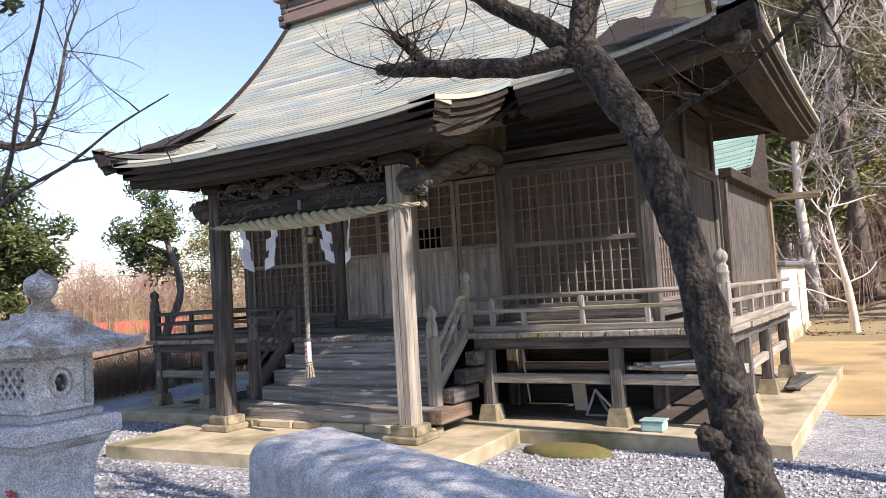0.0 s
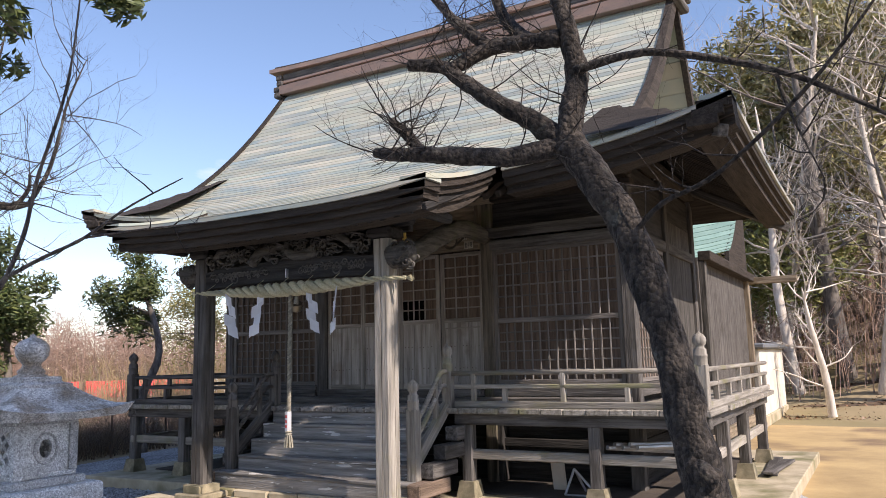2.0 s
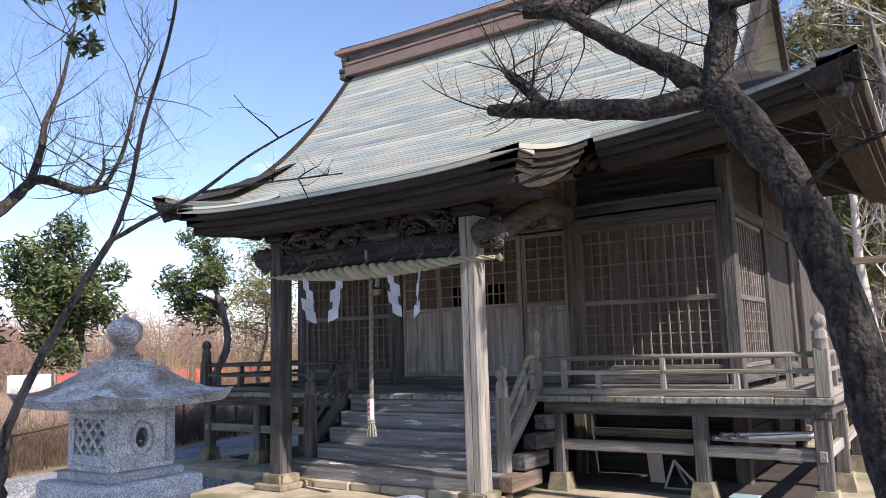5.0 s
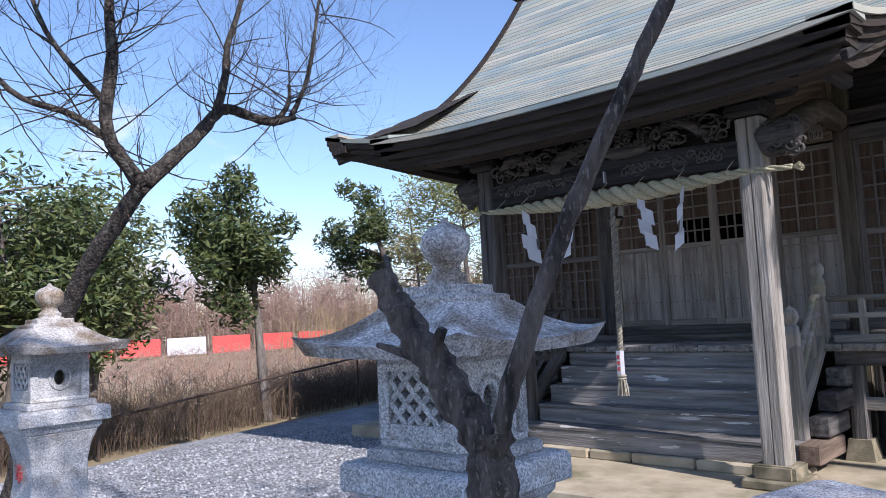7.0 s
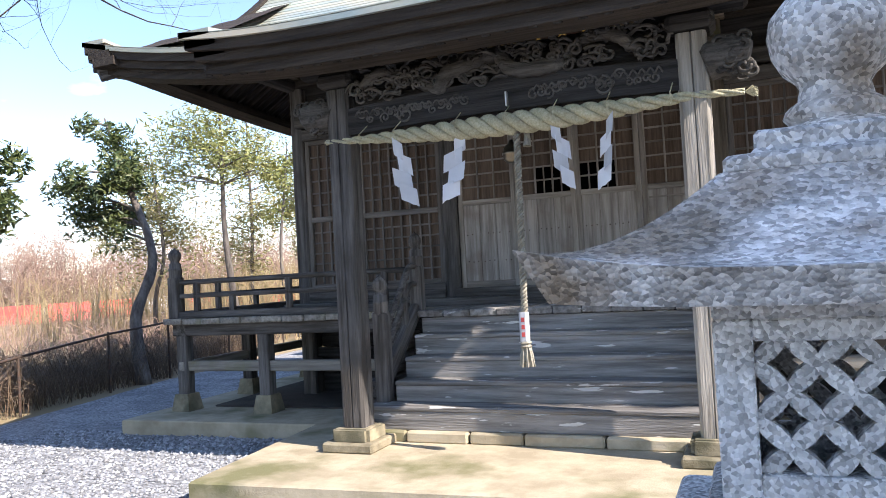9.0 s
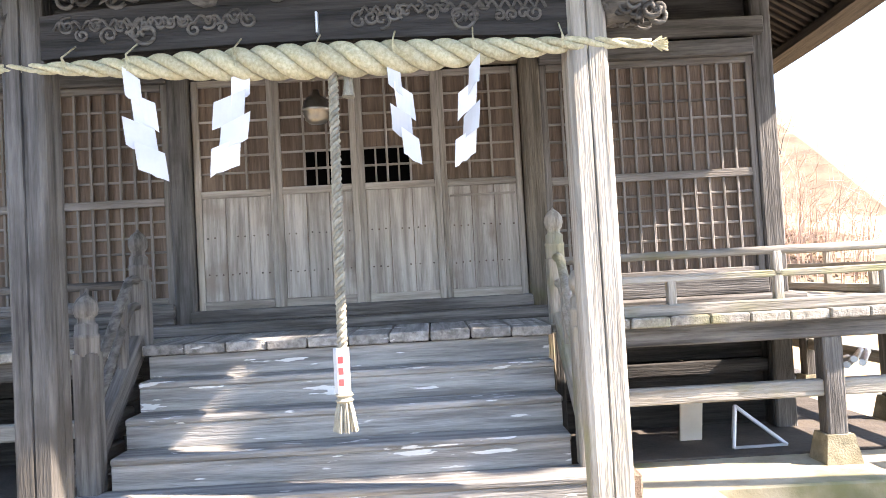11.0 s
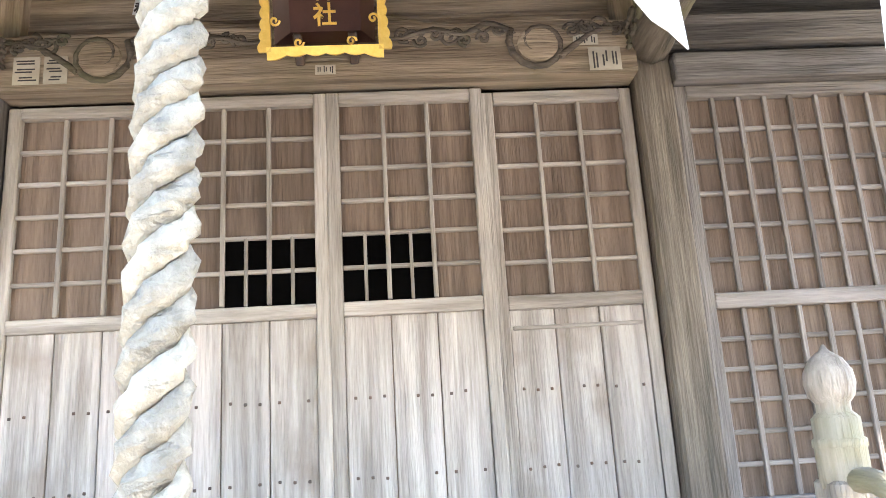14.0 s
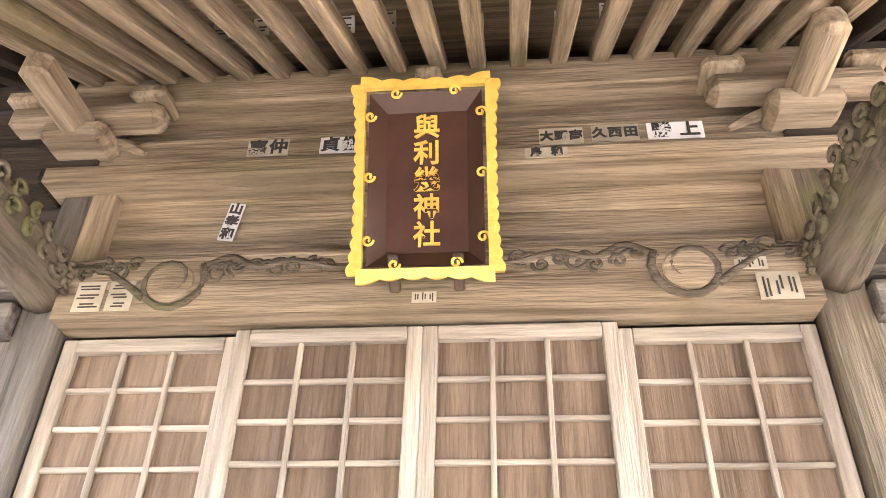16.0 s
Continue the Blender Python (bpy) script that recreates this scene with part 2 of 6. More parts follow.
def box_mesh(s, mat, bev):
    key = (round(s[0], 3), round(s[1], 3), round(s[2], 3), mat.name, round(bev, 4))
    if key not in BOXES:
        bm = bmesh.new()
        bmesh.ops.create_cube(bm, size=1)
        bmesh.ops.scale(bm, vec=s, verts=bm.verts)
        if bev:
            bmesh.ops.bevel(bm, geom=bm.edges[:], offset=min(bev, 0.3 * min(s)), segments=1, affect="EDGES", profile=0.5)
        BOXES[key] = mesh_of(bm, "block", mat)
    return BOXES[key]


def box(name, parent, c, s, mat, bev=0.006, rot=(0, 0, 0), label=""):
    """A bevelled block of size s with its middle at c. mat: a material, or a kind of wood whose grain runs along the longest side."""
    if isinstance(mat, str):
        mat = wood(mat, "xyz"[max(range(3), key=lambda i: s[i])])
    return put(name, box_mesh(s, mat, bev), parent, pose(*c, *rot), label)


def span(name, parent, a, b, w, h, mat, bev=0.006, label=""):
    """A beam of width w and height h from a to b."""
    a, b = Vector(a), Vector(b)
    d = b - a
    L = d.length
    if isinstance(mat, str):
        mat = wood(mat, "x")
    m = Matrix.Translation((a + b) / 2) @ d.to_track_quat("X", "Z").to_matrix().to_4x4()
    return put(name, box_mesh((L, w, h), mat, bev), parent, m, label)


def tube(bm, pts, radii, n=8, wob=0.0, cap=True):
    """A tube through pts into bm."""
    pts = [Vector(p) for p in pts]
    rings = []
    up = Vector((0.31, 0.17, 0.93))
    for i, p in enumerate(pts):
        d = (pts[min(i + 1, len(pts) - 1)] - pts[max(i - 1, 0)]).normalized()
        u = d.cross(up)
        if u.length < 0.05:
            u = d.cross(Vector((1, 0, 0)))
        u.normalize()
        v = d.cross(u)
        ring = []
        for k in range(n):
            a = 2 * math.pi * k / n
            r = radii[i]
            q = p + (u * math.cos(a) + v * math.sin(a)) * r
            if wob:
                q += (q - p) * (noise.noise(q * (0.9 / max(r, 0.02))) * wob)
            ring.append(bm.verts.new(q))
        rings.append(ring)
    for r0, r1 in zip(rings, rings[1:]):
        for k in range(n):
            bm.faces.new((r0[k], r0[(k + 1) % n], r1[(k + 1) % n], r1[k]))
    if cap and n > 2:
        bm.faces.new(rings[0][::-1])
        bm.faces.new(rings[-1])


def smooth_path(pts, radii, sub=5):
    """Catmull-Rom through pts."""
    P = [Vector(p) for p in pts]
    out, rr = [], []
    for i in range(len(P) - 1):
        p0, p1, p2, p3 = P[max(i - 1, 0)], P[i], P[i + 1], P[min(i + 2, len(P) - 1)]
        for k in range(sub):
            t = k / sub
            out.append(0.5 * ((2 * p1) + (p2 - p0) * t + (2 * p0 - 5 * p1 + 4 * p2 - p3) * t * t + (3 * p1 - p0 - 3 * p2 + p3) * t ** 3))
            rr.append(radii[i] + (radii[i + 1] - radii[i]) * t)
    return out + [P[-1]], rr + [radii[-1]]


def lathe(bm, prof, n=20, at=(0, 0, 0)):
    """A turned shape from (radius, height) pairs."""
    rings = []
    for r, z in prof:
        rings.append([bm.verts.new((at[0] + r * math.cos(2 * math.pi * k / n), at[1] + r * math.sin(2 * math.pi * k / n), at[2] + z)) for k in range(n)])
    for a, b in zip(rings, rings[1:]):
        for k in range(n):
            bm.faces.new((a[k], a[(k + 1) % n], b[(k + 1) % n], b[k]))
    bm.faces.new(rings[0][::-1])
    bm.faces.new(rings[-1])


def grid_mesh(bm, fn, us, vs):
    """A sheet fn(u, v) into bm."""
    V = [[bm.verts.new(fn(u, v)) for v in vs] for u in us]
    for i in range(len(us) - 1):
        for j in range(len(vs) - 1):
            bm.faces.new((V[i][j], V[i + 1][j], V[i + 1][j + 1], V[i][j + 1]))


def lin(a, b, n):
    return [a + (b - a) * i / (n - 1) for i in range(n)]


def extrude_poly(bm, pts, axis, a, b):
    """A prism of the outline pts (2D) from a to b along an axis (0, 1 or 2)."""
    def at3(p, q):
        c = [p[0], p[1]]
        c.insert(axis, q)
        return bm.verts.new(c)
    A = [at3(p, a) for p in pts]
    B = [at3(p, b) for p in pts]
    n = len(pts)
    bm.faces.new(A)
    bm.faces.new(B[::-1])
    for k in range(n):
        bm.faces.new((A[k], B[k], B[(k + 1) % n], A[(k + 1) % n]))
    bmesh.ops.recalc_face_normals(bm, faces=bm.faces[:])

# ---- ground ----
def hill(x, y):
    s = max(0.0, min(1.0, (y - 11.5) / 22.0)) * max(0.0, min(1.0, (x + 2.5) / 9.0))
    return 9.0 * s * s * (3 - 2 * s)


bm = bmesh.new()
ax = [-2000, -600, -200, -90] + lin(-60, 60, 61) + [90, 200, 600, 2000]
grid_mesh(bm, lambda x, y: (x, y, hill(x, y) + (0.0 if abs(x) < 9 and abs(y) < 11 else 0.12 * noise.noise(Vector((x * 0.2, y * 0.2, 0)))) - 0.01), ax, ax)
tagged(part("ground", bm, M_FIELD, None, smooth=True), "dry winter field and wooded slope round the shrine", "ground", kind="structure")
bm = bmesh.new()
outline = [(-7.2, 6.0), (-7.0, 2.0), (-6.55, 0.0), (-6.0, -3.0), (-5.4, -4.6), (-5.6, -9.0), (-6.0, -16), (9, -16), (9, 0.6), (6.5, 1.0), (4.9, 0.7), (3.5, 3.5), (-4, 6.0)]
f = bm.faces.new([bm.verts.new((x, y, 0)) for x, y in outline])
bmesh.ops.triangulate(bm, faces=[f])
bmesh.ops.subdivide_edges(bm, edges=bm.edges[:], cuts=3, use_grid_fill=True)
tagged(part("gravel_yard", bm, M_GRAVEL, None), "grey crushed gravel covering the shrine yard", "gravel", kind="structure")
bm = bmesh.new()
outline = [(4.3, 0.85), (5.4, 0.95), (7.5, 1.2), (14, 1.0), (16, 8), (13, 12), (3.2, 12.4), (3.0, 5)]
bm.faces.new([bm.verts.new((x, y, -0.004)) for x, y in outline])
tagged(part("sandy_path", bm, M_SAND, None), "sunlit yellow sandy earth beside the hall", "path", kind="structure")

# concrete platform under the hall, with the apron before the steps
plat = thing("platform", (0, 0, 0), "weathered cream concrete platform with mossy patches under the hall", "platform", kind="structure")
bm = bmesh.new()
outline = [(-4.45, 4.2), (-4.35, -1.55), (-2.15, -1.5), (-1.98, -3.32), (2.12, -3.05), (2.06, -1.42), (4.62, -1.5), (4.6, 4.25)]
extrude_poly(bm, outline, 2, -0.02, 0.14)
bmesh.ops.bevel(bm, geom=[e for e in bm.edges if all(v.co.z > 0.1 for v in e.verts)], offset=0.012, segments=1, affect="EDGES")
part("slab", bm, M_CONC, plat)
bm = bmesh.new()
lathe(bm, [(0.03, 0.0), (0.42, 0.0), (0.40, 0.05), (0.30, 0.09), (0.05, 0.11)], 14)
for v in bm.verts:
    v.co.x *= 1.1 + 0.2 * noise.noise(v.co * 4)
    v.co.y *= 0.55
M_MOUND = material("moss", (0.11, 0.12, 0.03), (0.17, 0.13, 0.05), (14, 14, 14), rough=1.0, bump=1.0, fine=70)
tagged(part("moss_mound", bm, M_MOUND, None, smooth=True, at=(2.72, -1.72, -0.02)), "brown-green moss mound in the gravel corner", "moss")

# dusty earth whose dark tone also carries the shade under the floor
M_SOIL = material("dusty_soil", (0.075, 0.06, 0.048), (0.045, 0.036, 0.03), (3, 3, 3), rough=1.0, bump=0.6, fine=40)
box("earth_floor", plat, (0, 1.2, 0.146), (7.7, 3.9, 0.012), M_SOIL, 0, label="dusty earth under the floor, darkened in colour for shade")

# ---- the hall ----
HALL = thing("shrine_hall", (0, 0, 0.14), "old unpainted weathered wooden shrine hall with copper roof and porch", "shrine")
DECK, YW = 1.10, 0.0
# pillars
for x in (-3.12, -1.33, 1.33, 3.12):
    for y in (0.03, 3.3):
        box("pillar", HALL, (x, y, 2.20), (0.155, 0.155, 4.12), "mossy" if x > 0 and abs(x) < 2 and y < 1 else "grey", 0.012)
# ground beams, sill, tie beams in front
box("threshold", HALL, (0, -0.10, 1.215), (2.50, 0.16, 0.085), "grey", 0.008)
box("threshold_step", HALL, (0, -0.30, 1.135), (6.3, 0.26, 0.075), "grey", 0.008)
for s in (-1, 1):
    box("sill_beam", HALL, (s * 2.22, -0.02, 1.245), (1.63, 0.13, 0.15), "grey")
    box("head_beam", HALL, (s * 2.22, -0.03, 3.04), (1.63, 0.12, 0.12), "grey")
    # upper side pieces in darker wood that carries the eaves' shade
    box("tie_beam", HALL, (s * 2.22, -0.065, 3.19), (1.78, 0.10, 0.13), "carved")
    box("wall_board", HALL, (s * 2.22, 0.05, 3.46), (1.63, 0.03, 0.42), "dark")
    box("upper_tie", HALL, (s * 2.22, -0.04, 3.70), (1.90, 0.15, 0.10), "eave")
# carved lintel over the doors
bm = bmesh.new()
top = [(x, 3.245 + 0.035 * math.sin(x * 9) * (1 - abs(x) / 1.25) + 0.03 * (1 - (x / 1.25) ** 2)) for x in lin(1.25, -1.25, 41)]
extrude_poly(bm, [(-1.25, 3.02), (1.25, 3.02)] + top, 1, -0.10, 0.04)
lint = part("carved_lintel", bm, wood("under", "x"), HALL, "weathered lintel carved with cloud scrolls")


def scroll(c, r, turns, sgn, y, start=0.0, depth=0.02):
    """Points of a flat spiral in the plane y."""
    out = []
    n = int(14 * turns)
    for k in range(n + 1):
        a = start + sgn * 2 * math.pi * turns * k / n
        q = r * (1 - 0.8 * k / n)
        out.append((c[0] + q * math.cos(a), y, c[1] + q * math.sin(a)))
    return out


def scrolls(bm, x0, x1, z0, z1, y, s, seed, rad=0.006):
    """A run of vine scrolls between x0 and x1."""
    rnd = random.Random(seed)
    x = x0
    while (x - x1) * s < 0:
        r = rnd.uniform(0.025, 0.045)
        p = scroll((x, (z0 + z1) / 2 + rnd.uniform(-0.3, 0.3) * (z1 - z0)), r, rnd.uniform(1.0, 1.5), s * rnd.choice((-1, 1)), y, rnd.uniform(0, 6.28))
        tube(bm, p, [rad] * len(p), 5)
        x2 = x + s * rnd.uniform(0.05, 0.075)
        p, r2 = smooth_path([(x, y, (z0 + z1) / 2), ((x + x2) / 2, y, z1 - 0.01), (x2, y, (z0 + z1) / 2)], [rad] * 3, 4)
        tube(bm, p, r2, 5)
        x = x2


# carved grooves drawn as darker tubes; their shade is in the colour
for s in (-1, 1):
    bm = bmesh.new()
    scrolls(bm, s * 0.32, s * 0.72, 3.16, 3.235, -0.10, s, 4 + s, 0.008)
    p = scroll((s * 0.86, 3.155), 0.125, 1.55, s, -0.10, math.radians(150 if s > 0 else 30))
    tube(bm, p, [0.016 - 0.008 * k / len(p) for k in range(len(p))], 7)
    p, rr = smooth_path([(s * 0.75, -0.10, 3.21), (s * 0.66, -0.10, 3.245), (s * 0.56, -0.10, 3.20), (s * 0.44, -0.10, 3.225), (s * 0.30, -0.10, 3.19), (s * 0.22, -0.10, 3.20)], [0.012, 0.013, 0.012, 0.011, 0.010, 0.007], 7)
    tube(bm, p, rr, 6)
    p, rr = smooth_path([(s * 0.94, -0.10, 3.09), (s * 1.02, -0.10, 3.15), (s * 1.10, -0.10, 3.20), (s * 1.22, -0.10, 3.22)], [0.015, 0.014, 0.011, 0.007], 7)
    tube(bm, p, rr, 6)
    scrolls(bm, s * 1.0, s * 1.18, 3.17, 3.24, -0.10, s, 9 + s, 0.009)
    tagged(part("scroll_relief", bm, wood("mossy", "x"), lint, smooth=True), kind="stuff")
for s in (-1, 1):
    bm = bmesh.new()
    lathe(bm, [(0.088, 0.0), (0.080, 0.008), (0.02, 0.014)], 22)
    for v in bm.verts:
        x, y, z = v.co
        v.co = (s * 0.86 + x, -0.098 - z, 3.15 + y * 0.9)
    part("cloud_boss", bm, wood("under", "x"), lint)
# wall above the lintel: boards, beam, frieze
for k in range(3):
    box("wall_board", HALL, (0, 0.02 + 0.004 * (k % 2), 3.30 + 0.118 * k), (2.5, 0.03, 0.115), "under", 0.004)
for s in (-1, 1):
    box("strut", HALL, (s * 1.235, -0.02, 3.42), (0.09, 0.08, 0.33), "under", 0.006)
box("cornice_beam", HALL, (0, -0.06, 3.62), (2.9, 0.17, 0.075), "under", 0.01)
# outer lengths in darker wood: the shade under the eaves is in the colour
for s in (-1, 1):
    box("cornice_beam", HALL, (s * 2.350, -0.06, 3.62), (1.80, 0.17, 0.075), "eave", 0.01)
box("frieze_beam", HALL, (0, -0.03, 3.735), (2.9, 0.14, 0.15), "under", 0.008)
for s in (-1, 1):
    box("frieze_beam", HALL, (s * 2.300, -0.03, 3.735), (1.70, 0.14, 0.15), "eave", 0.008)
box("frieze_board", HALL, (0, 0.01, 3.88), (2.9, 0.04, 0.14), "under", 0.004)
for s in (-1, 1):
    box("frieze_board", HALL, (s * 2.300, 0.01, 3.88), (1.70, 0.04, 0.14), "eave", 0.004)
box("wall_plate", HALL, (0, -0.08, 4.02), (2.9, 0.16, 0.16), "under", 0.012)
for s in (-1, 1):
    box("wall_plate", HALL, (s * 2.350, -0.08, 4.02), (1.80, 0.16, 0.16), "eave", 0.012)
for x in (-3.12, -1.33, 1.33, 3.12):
    # outer brackets take the same shade-darkened wood
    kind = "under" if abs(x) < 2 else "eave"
    box("bracket_block", HALL, (x, -0.12, 3.76), (0.26, 0.26, 0.10), kind, 0.03)
    box("bracket_arm", HALL, (x, -0.16, 3.87), (0.62, 0.12, 0.11), kind, 0.03)
    box("bracket_nose", HALL, (x, -0.33, 3.80), (0.11, 0.42, 0.13), kind, 0.03)
    for dx in (-0.25, 0.25):
        box("bearing_block", HALL, (x + dx, -0.16, 3.945), (0.15, 0.17, 0.06), kind, 0.02)
for s in (-1, 1):   # carved cushions in the frieze
    for x in (1.24, 2.2):
        bm = bmesh.new()
        p = scroll((s * x, 3.83), 0.035, 1.2, s, -0.03)
        tube(bm, p, [0.012] * len(p), 6)
        p, r = smooth_path([(s * (x - 0.16), -0.12, 3.72), (s * x, -0.12, 3.79), (s * (x + 0.18), -0.12, 3.72)], [0.012, 0.03, 0.012], 6)
        tube(bm, p, r, 6)
        part("frieze_carving", bm, wood("under", "x"), HALL)

# doors: four sliding leaves, lattice above, planks below
M_NAIL = M_IRON
for i in range(4):
    x0 = -1.245 + 0.6225 * i
    x1 = x0 + 0.6225
    y = -0.015 if i in (1, 2) else 0.03
    door = put("door_leaf", box_mesh((0.60, 0.012, 1.74), wood("brown", "z"), 0.002), HALL, pose((x0 + x1) / 2, y + 0.018, 2.12), "grey wooden sliding door, lattice above planks")
    st = 0.05
    for xs in (x0 + st / 2, x1 - st / 2):
        box("stile", door, (xs, y, 2.125), (st, 0.035, 1.75), "bar", 0.004)
    for zc, hh in ((1.285, 0.07), (2.127, 0.055), (2.975, 0.05)):
        box("rail", door, ((x0 + x1) / 2, y - 0.002, zc), (0.6225 - 2 * st, 0.034, hh), "bar", 0.004)
    ix0, ix1 = x0 + st, x1 - st
    w3 = (ix1 - ix0) / 3
    for k in range(3):
        box("plank", door, (ix0 + w3 * (k + 0.5), y + 0.003 + 0.002 * (k % 2), 1.71), (w3 - 0.004, 0.016, 0.78), wood("door", "z"), 0.003)
        for zz in (1.52, 1.80):
            for dx in (-0.3, 0.0, 0.3):
                if random.random() < 0.85:
                    put("nail", box_mesh((0.011, 0.006, 0.011), M_NAIL, 0.003), door, pose(ix0 + w3 * (k + 0.5 + dx), y - 0.007, zz + random.uniform(-0.006, 0.006)))
    for k in (1, 2):
        box("lattice_bar", door, (ix0 + w3 * k, y - 0.006, 2.553), (0.017, 0.02, 0.79), "bar", 0.003)
    for k in range(1, 6):
        box("lattice_bar", door, ((ix0 + ix1) / 2, y + 0.004, 2.155 + 0.1325 * k), (ix1 - ix0, 0.02, 0.017), "bar", 0.003)
    if i in (1, 2):   # open squares: black panels paint the dark inside
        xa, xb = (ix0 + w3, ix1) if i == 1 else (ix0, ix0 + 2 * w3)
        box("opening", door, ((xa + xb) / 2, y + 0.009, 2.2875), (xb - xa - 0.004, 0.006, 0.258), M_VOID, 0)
        for k in (0.5, 1.5):
            box("lattice_bar", door, (xa + w3 * k, y - 0.004, 2.2875), (0.013, 0.018, 0.262), "bar", 0.003)
    if i == 3:
        box("patch_rail", door, ((x0 + x1) / 2, y - 0.008, 2.03), (0.5, 0.012, 0.016), "bar", 0.003)


def lattice(x0, x1, nx, name_label, plane="y", at=0.0):
    """A fixed lattice of two tiers over brown boards, in the plane y=at or x=at."""
    def P(u, d, z):
        return (u, at - d, z) if plane == "y" else (at + d, u, z)

    def S(u, d, z):
        return (u, d, z) if plane == "y" else (d, u, z)
    w = put("lattice_window", box_mesh(S(x1 - x0, 0.02, 1.66), wood("brown", "z"), 0.002), HALL, pose(*P((x0 + x1) / 2, -0.03, 2.15)), name_label)
    for u in (x0 + 0.025, x1 - 0.025):
        box("stile", w, P(u, 0.0, 2.15), S(0.05, 0.05, 1.66), "lath", 0.004)
    for z, hh in ((1.345, 0.05), (2.09, 0.06), (2.955, 0.05)):
        box("rail", w, P((x0 + x1) / 2, 0.002, z), S(x1 - x0 - 0.1, 0.05, hh), "lath", 0.004)
    a, b = x0 + 0.05, x1 - 0.05
    for tier, (z0, z1, nz) in enumerate(((1.37, 2.06, 6), (2.12, 2.93, 6))):
        for k in range(1, nx):
            box("lattice_bar", w, P(a + (b - a) * k / nx, 0.006, (z0 + z1) / 2), S(0.019, 0.02, z1 - z0), "lath", 0.003)
        for k in range(1, nz):
            box("lattice_bar", w, P((a + b) / 2, -0.006, z0 + (z1 - z0) * k / nz), S(b - a, 0.02, 0.019), "lath", 0.003)


lattice(1.41, 3.04, 14, "weathered wooden lattice window over brown boards")
lattice(-3.04, -1.41, 14, "weathered wooden lattice window over brown boards")
lattice(0.12, 1.62, 12, "weathered wooden lattice on the side wall", "x", 3.12)
lattice(0.12, 1.62, 12, "weathered wooden lattice on the side wall", "x", -3.12)
# side and back walls; the side ones darkened in colour for the eaves' shade
for s in (-1, 1):
    box("side_wall", HALL, (s * 3.12, 2.5, 2.3), (0.06, 1.6, 2.3), wood("carved", "z"), 0.004)
    box("side_beam", HALL, (s * 3.13, 1.66, 3.05), (0.12, 3.2, 0.14), "carved")
    box("side_sill", HALL, (s * 3.13, 1.66, 1.24), (0.12, 3.2, 0.15), "grey")
    box("side_board", HALL, (s * 3.12, 1.66, 3.5), (0.05, 3.2, 0.8), wood("dark", "y"), 0.004)
    box("side_plate", HALL, (s * 3.2, 1.66, 4.02), (0.16, 3.5, 0.16), "eave", 0.01)
    box("side_pillar", HALL, (s * 3.12, 1.68, 2.3), (0.15, 0.15, 3.6), "carved", 0.01)
box("back_wall", HALL, (0, 3.3, 2.6), (6.2, 0.06, 2.9), wood("grey", "z"), 0.004)
box("inner_ceiling", HALL, (0, 1.66, 4.2), (6.1, 3.2, 0.05), wood("brown", "x"), 0)

# ---- deck, rails, steps ----
DK = thing("veranda", (0, 0, 0.14), "weathered wooden veranda on posts around the hall", "veranda")
DX, DY0, DY1 = 4.17, -1.13, 3.3
PL = 0.245
n = int(2 * DX / PL)
for k in range(n + 1):   # front planks run out from the wall
    x = -DX + PL / 2 + k * PL
    if x > DX:
        break
    ext = random.uniform(-0.008, 0.008) - (0.05 if abs(x) < 1.2 else 0)
    box("deck_plank", DK, (x, (DY0 - 0.25) / 2 + ext, DECK - 0.03 + random.uniform(-0.003, 0.003)), (PL - 0.007, -0.25 - DY0, 0.06), wood("step" if abs(x) < 1.3 else "pale", "y"), 0.008)
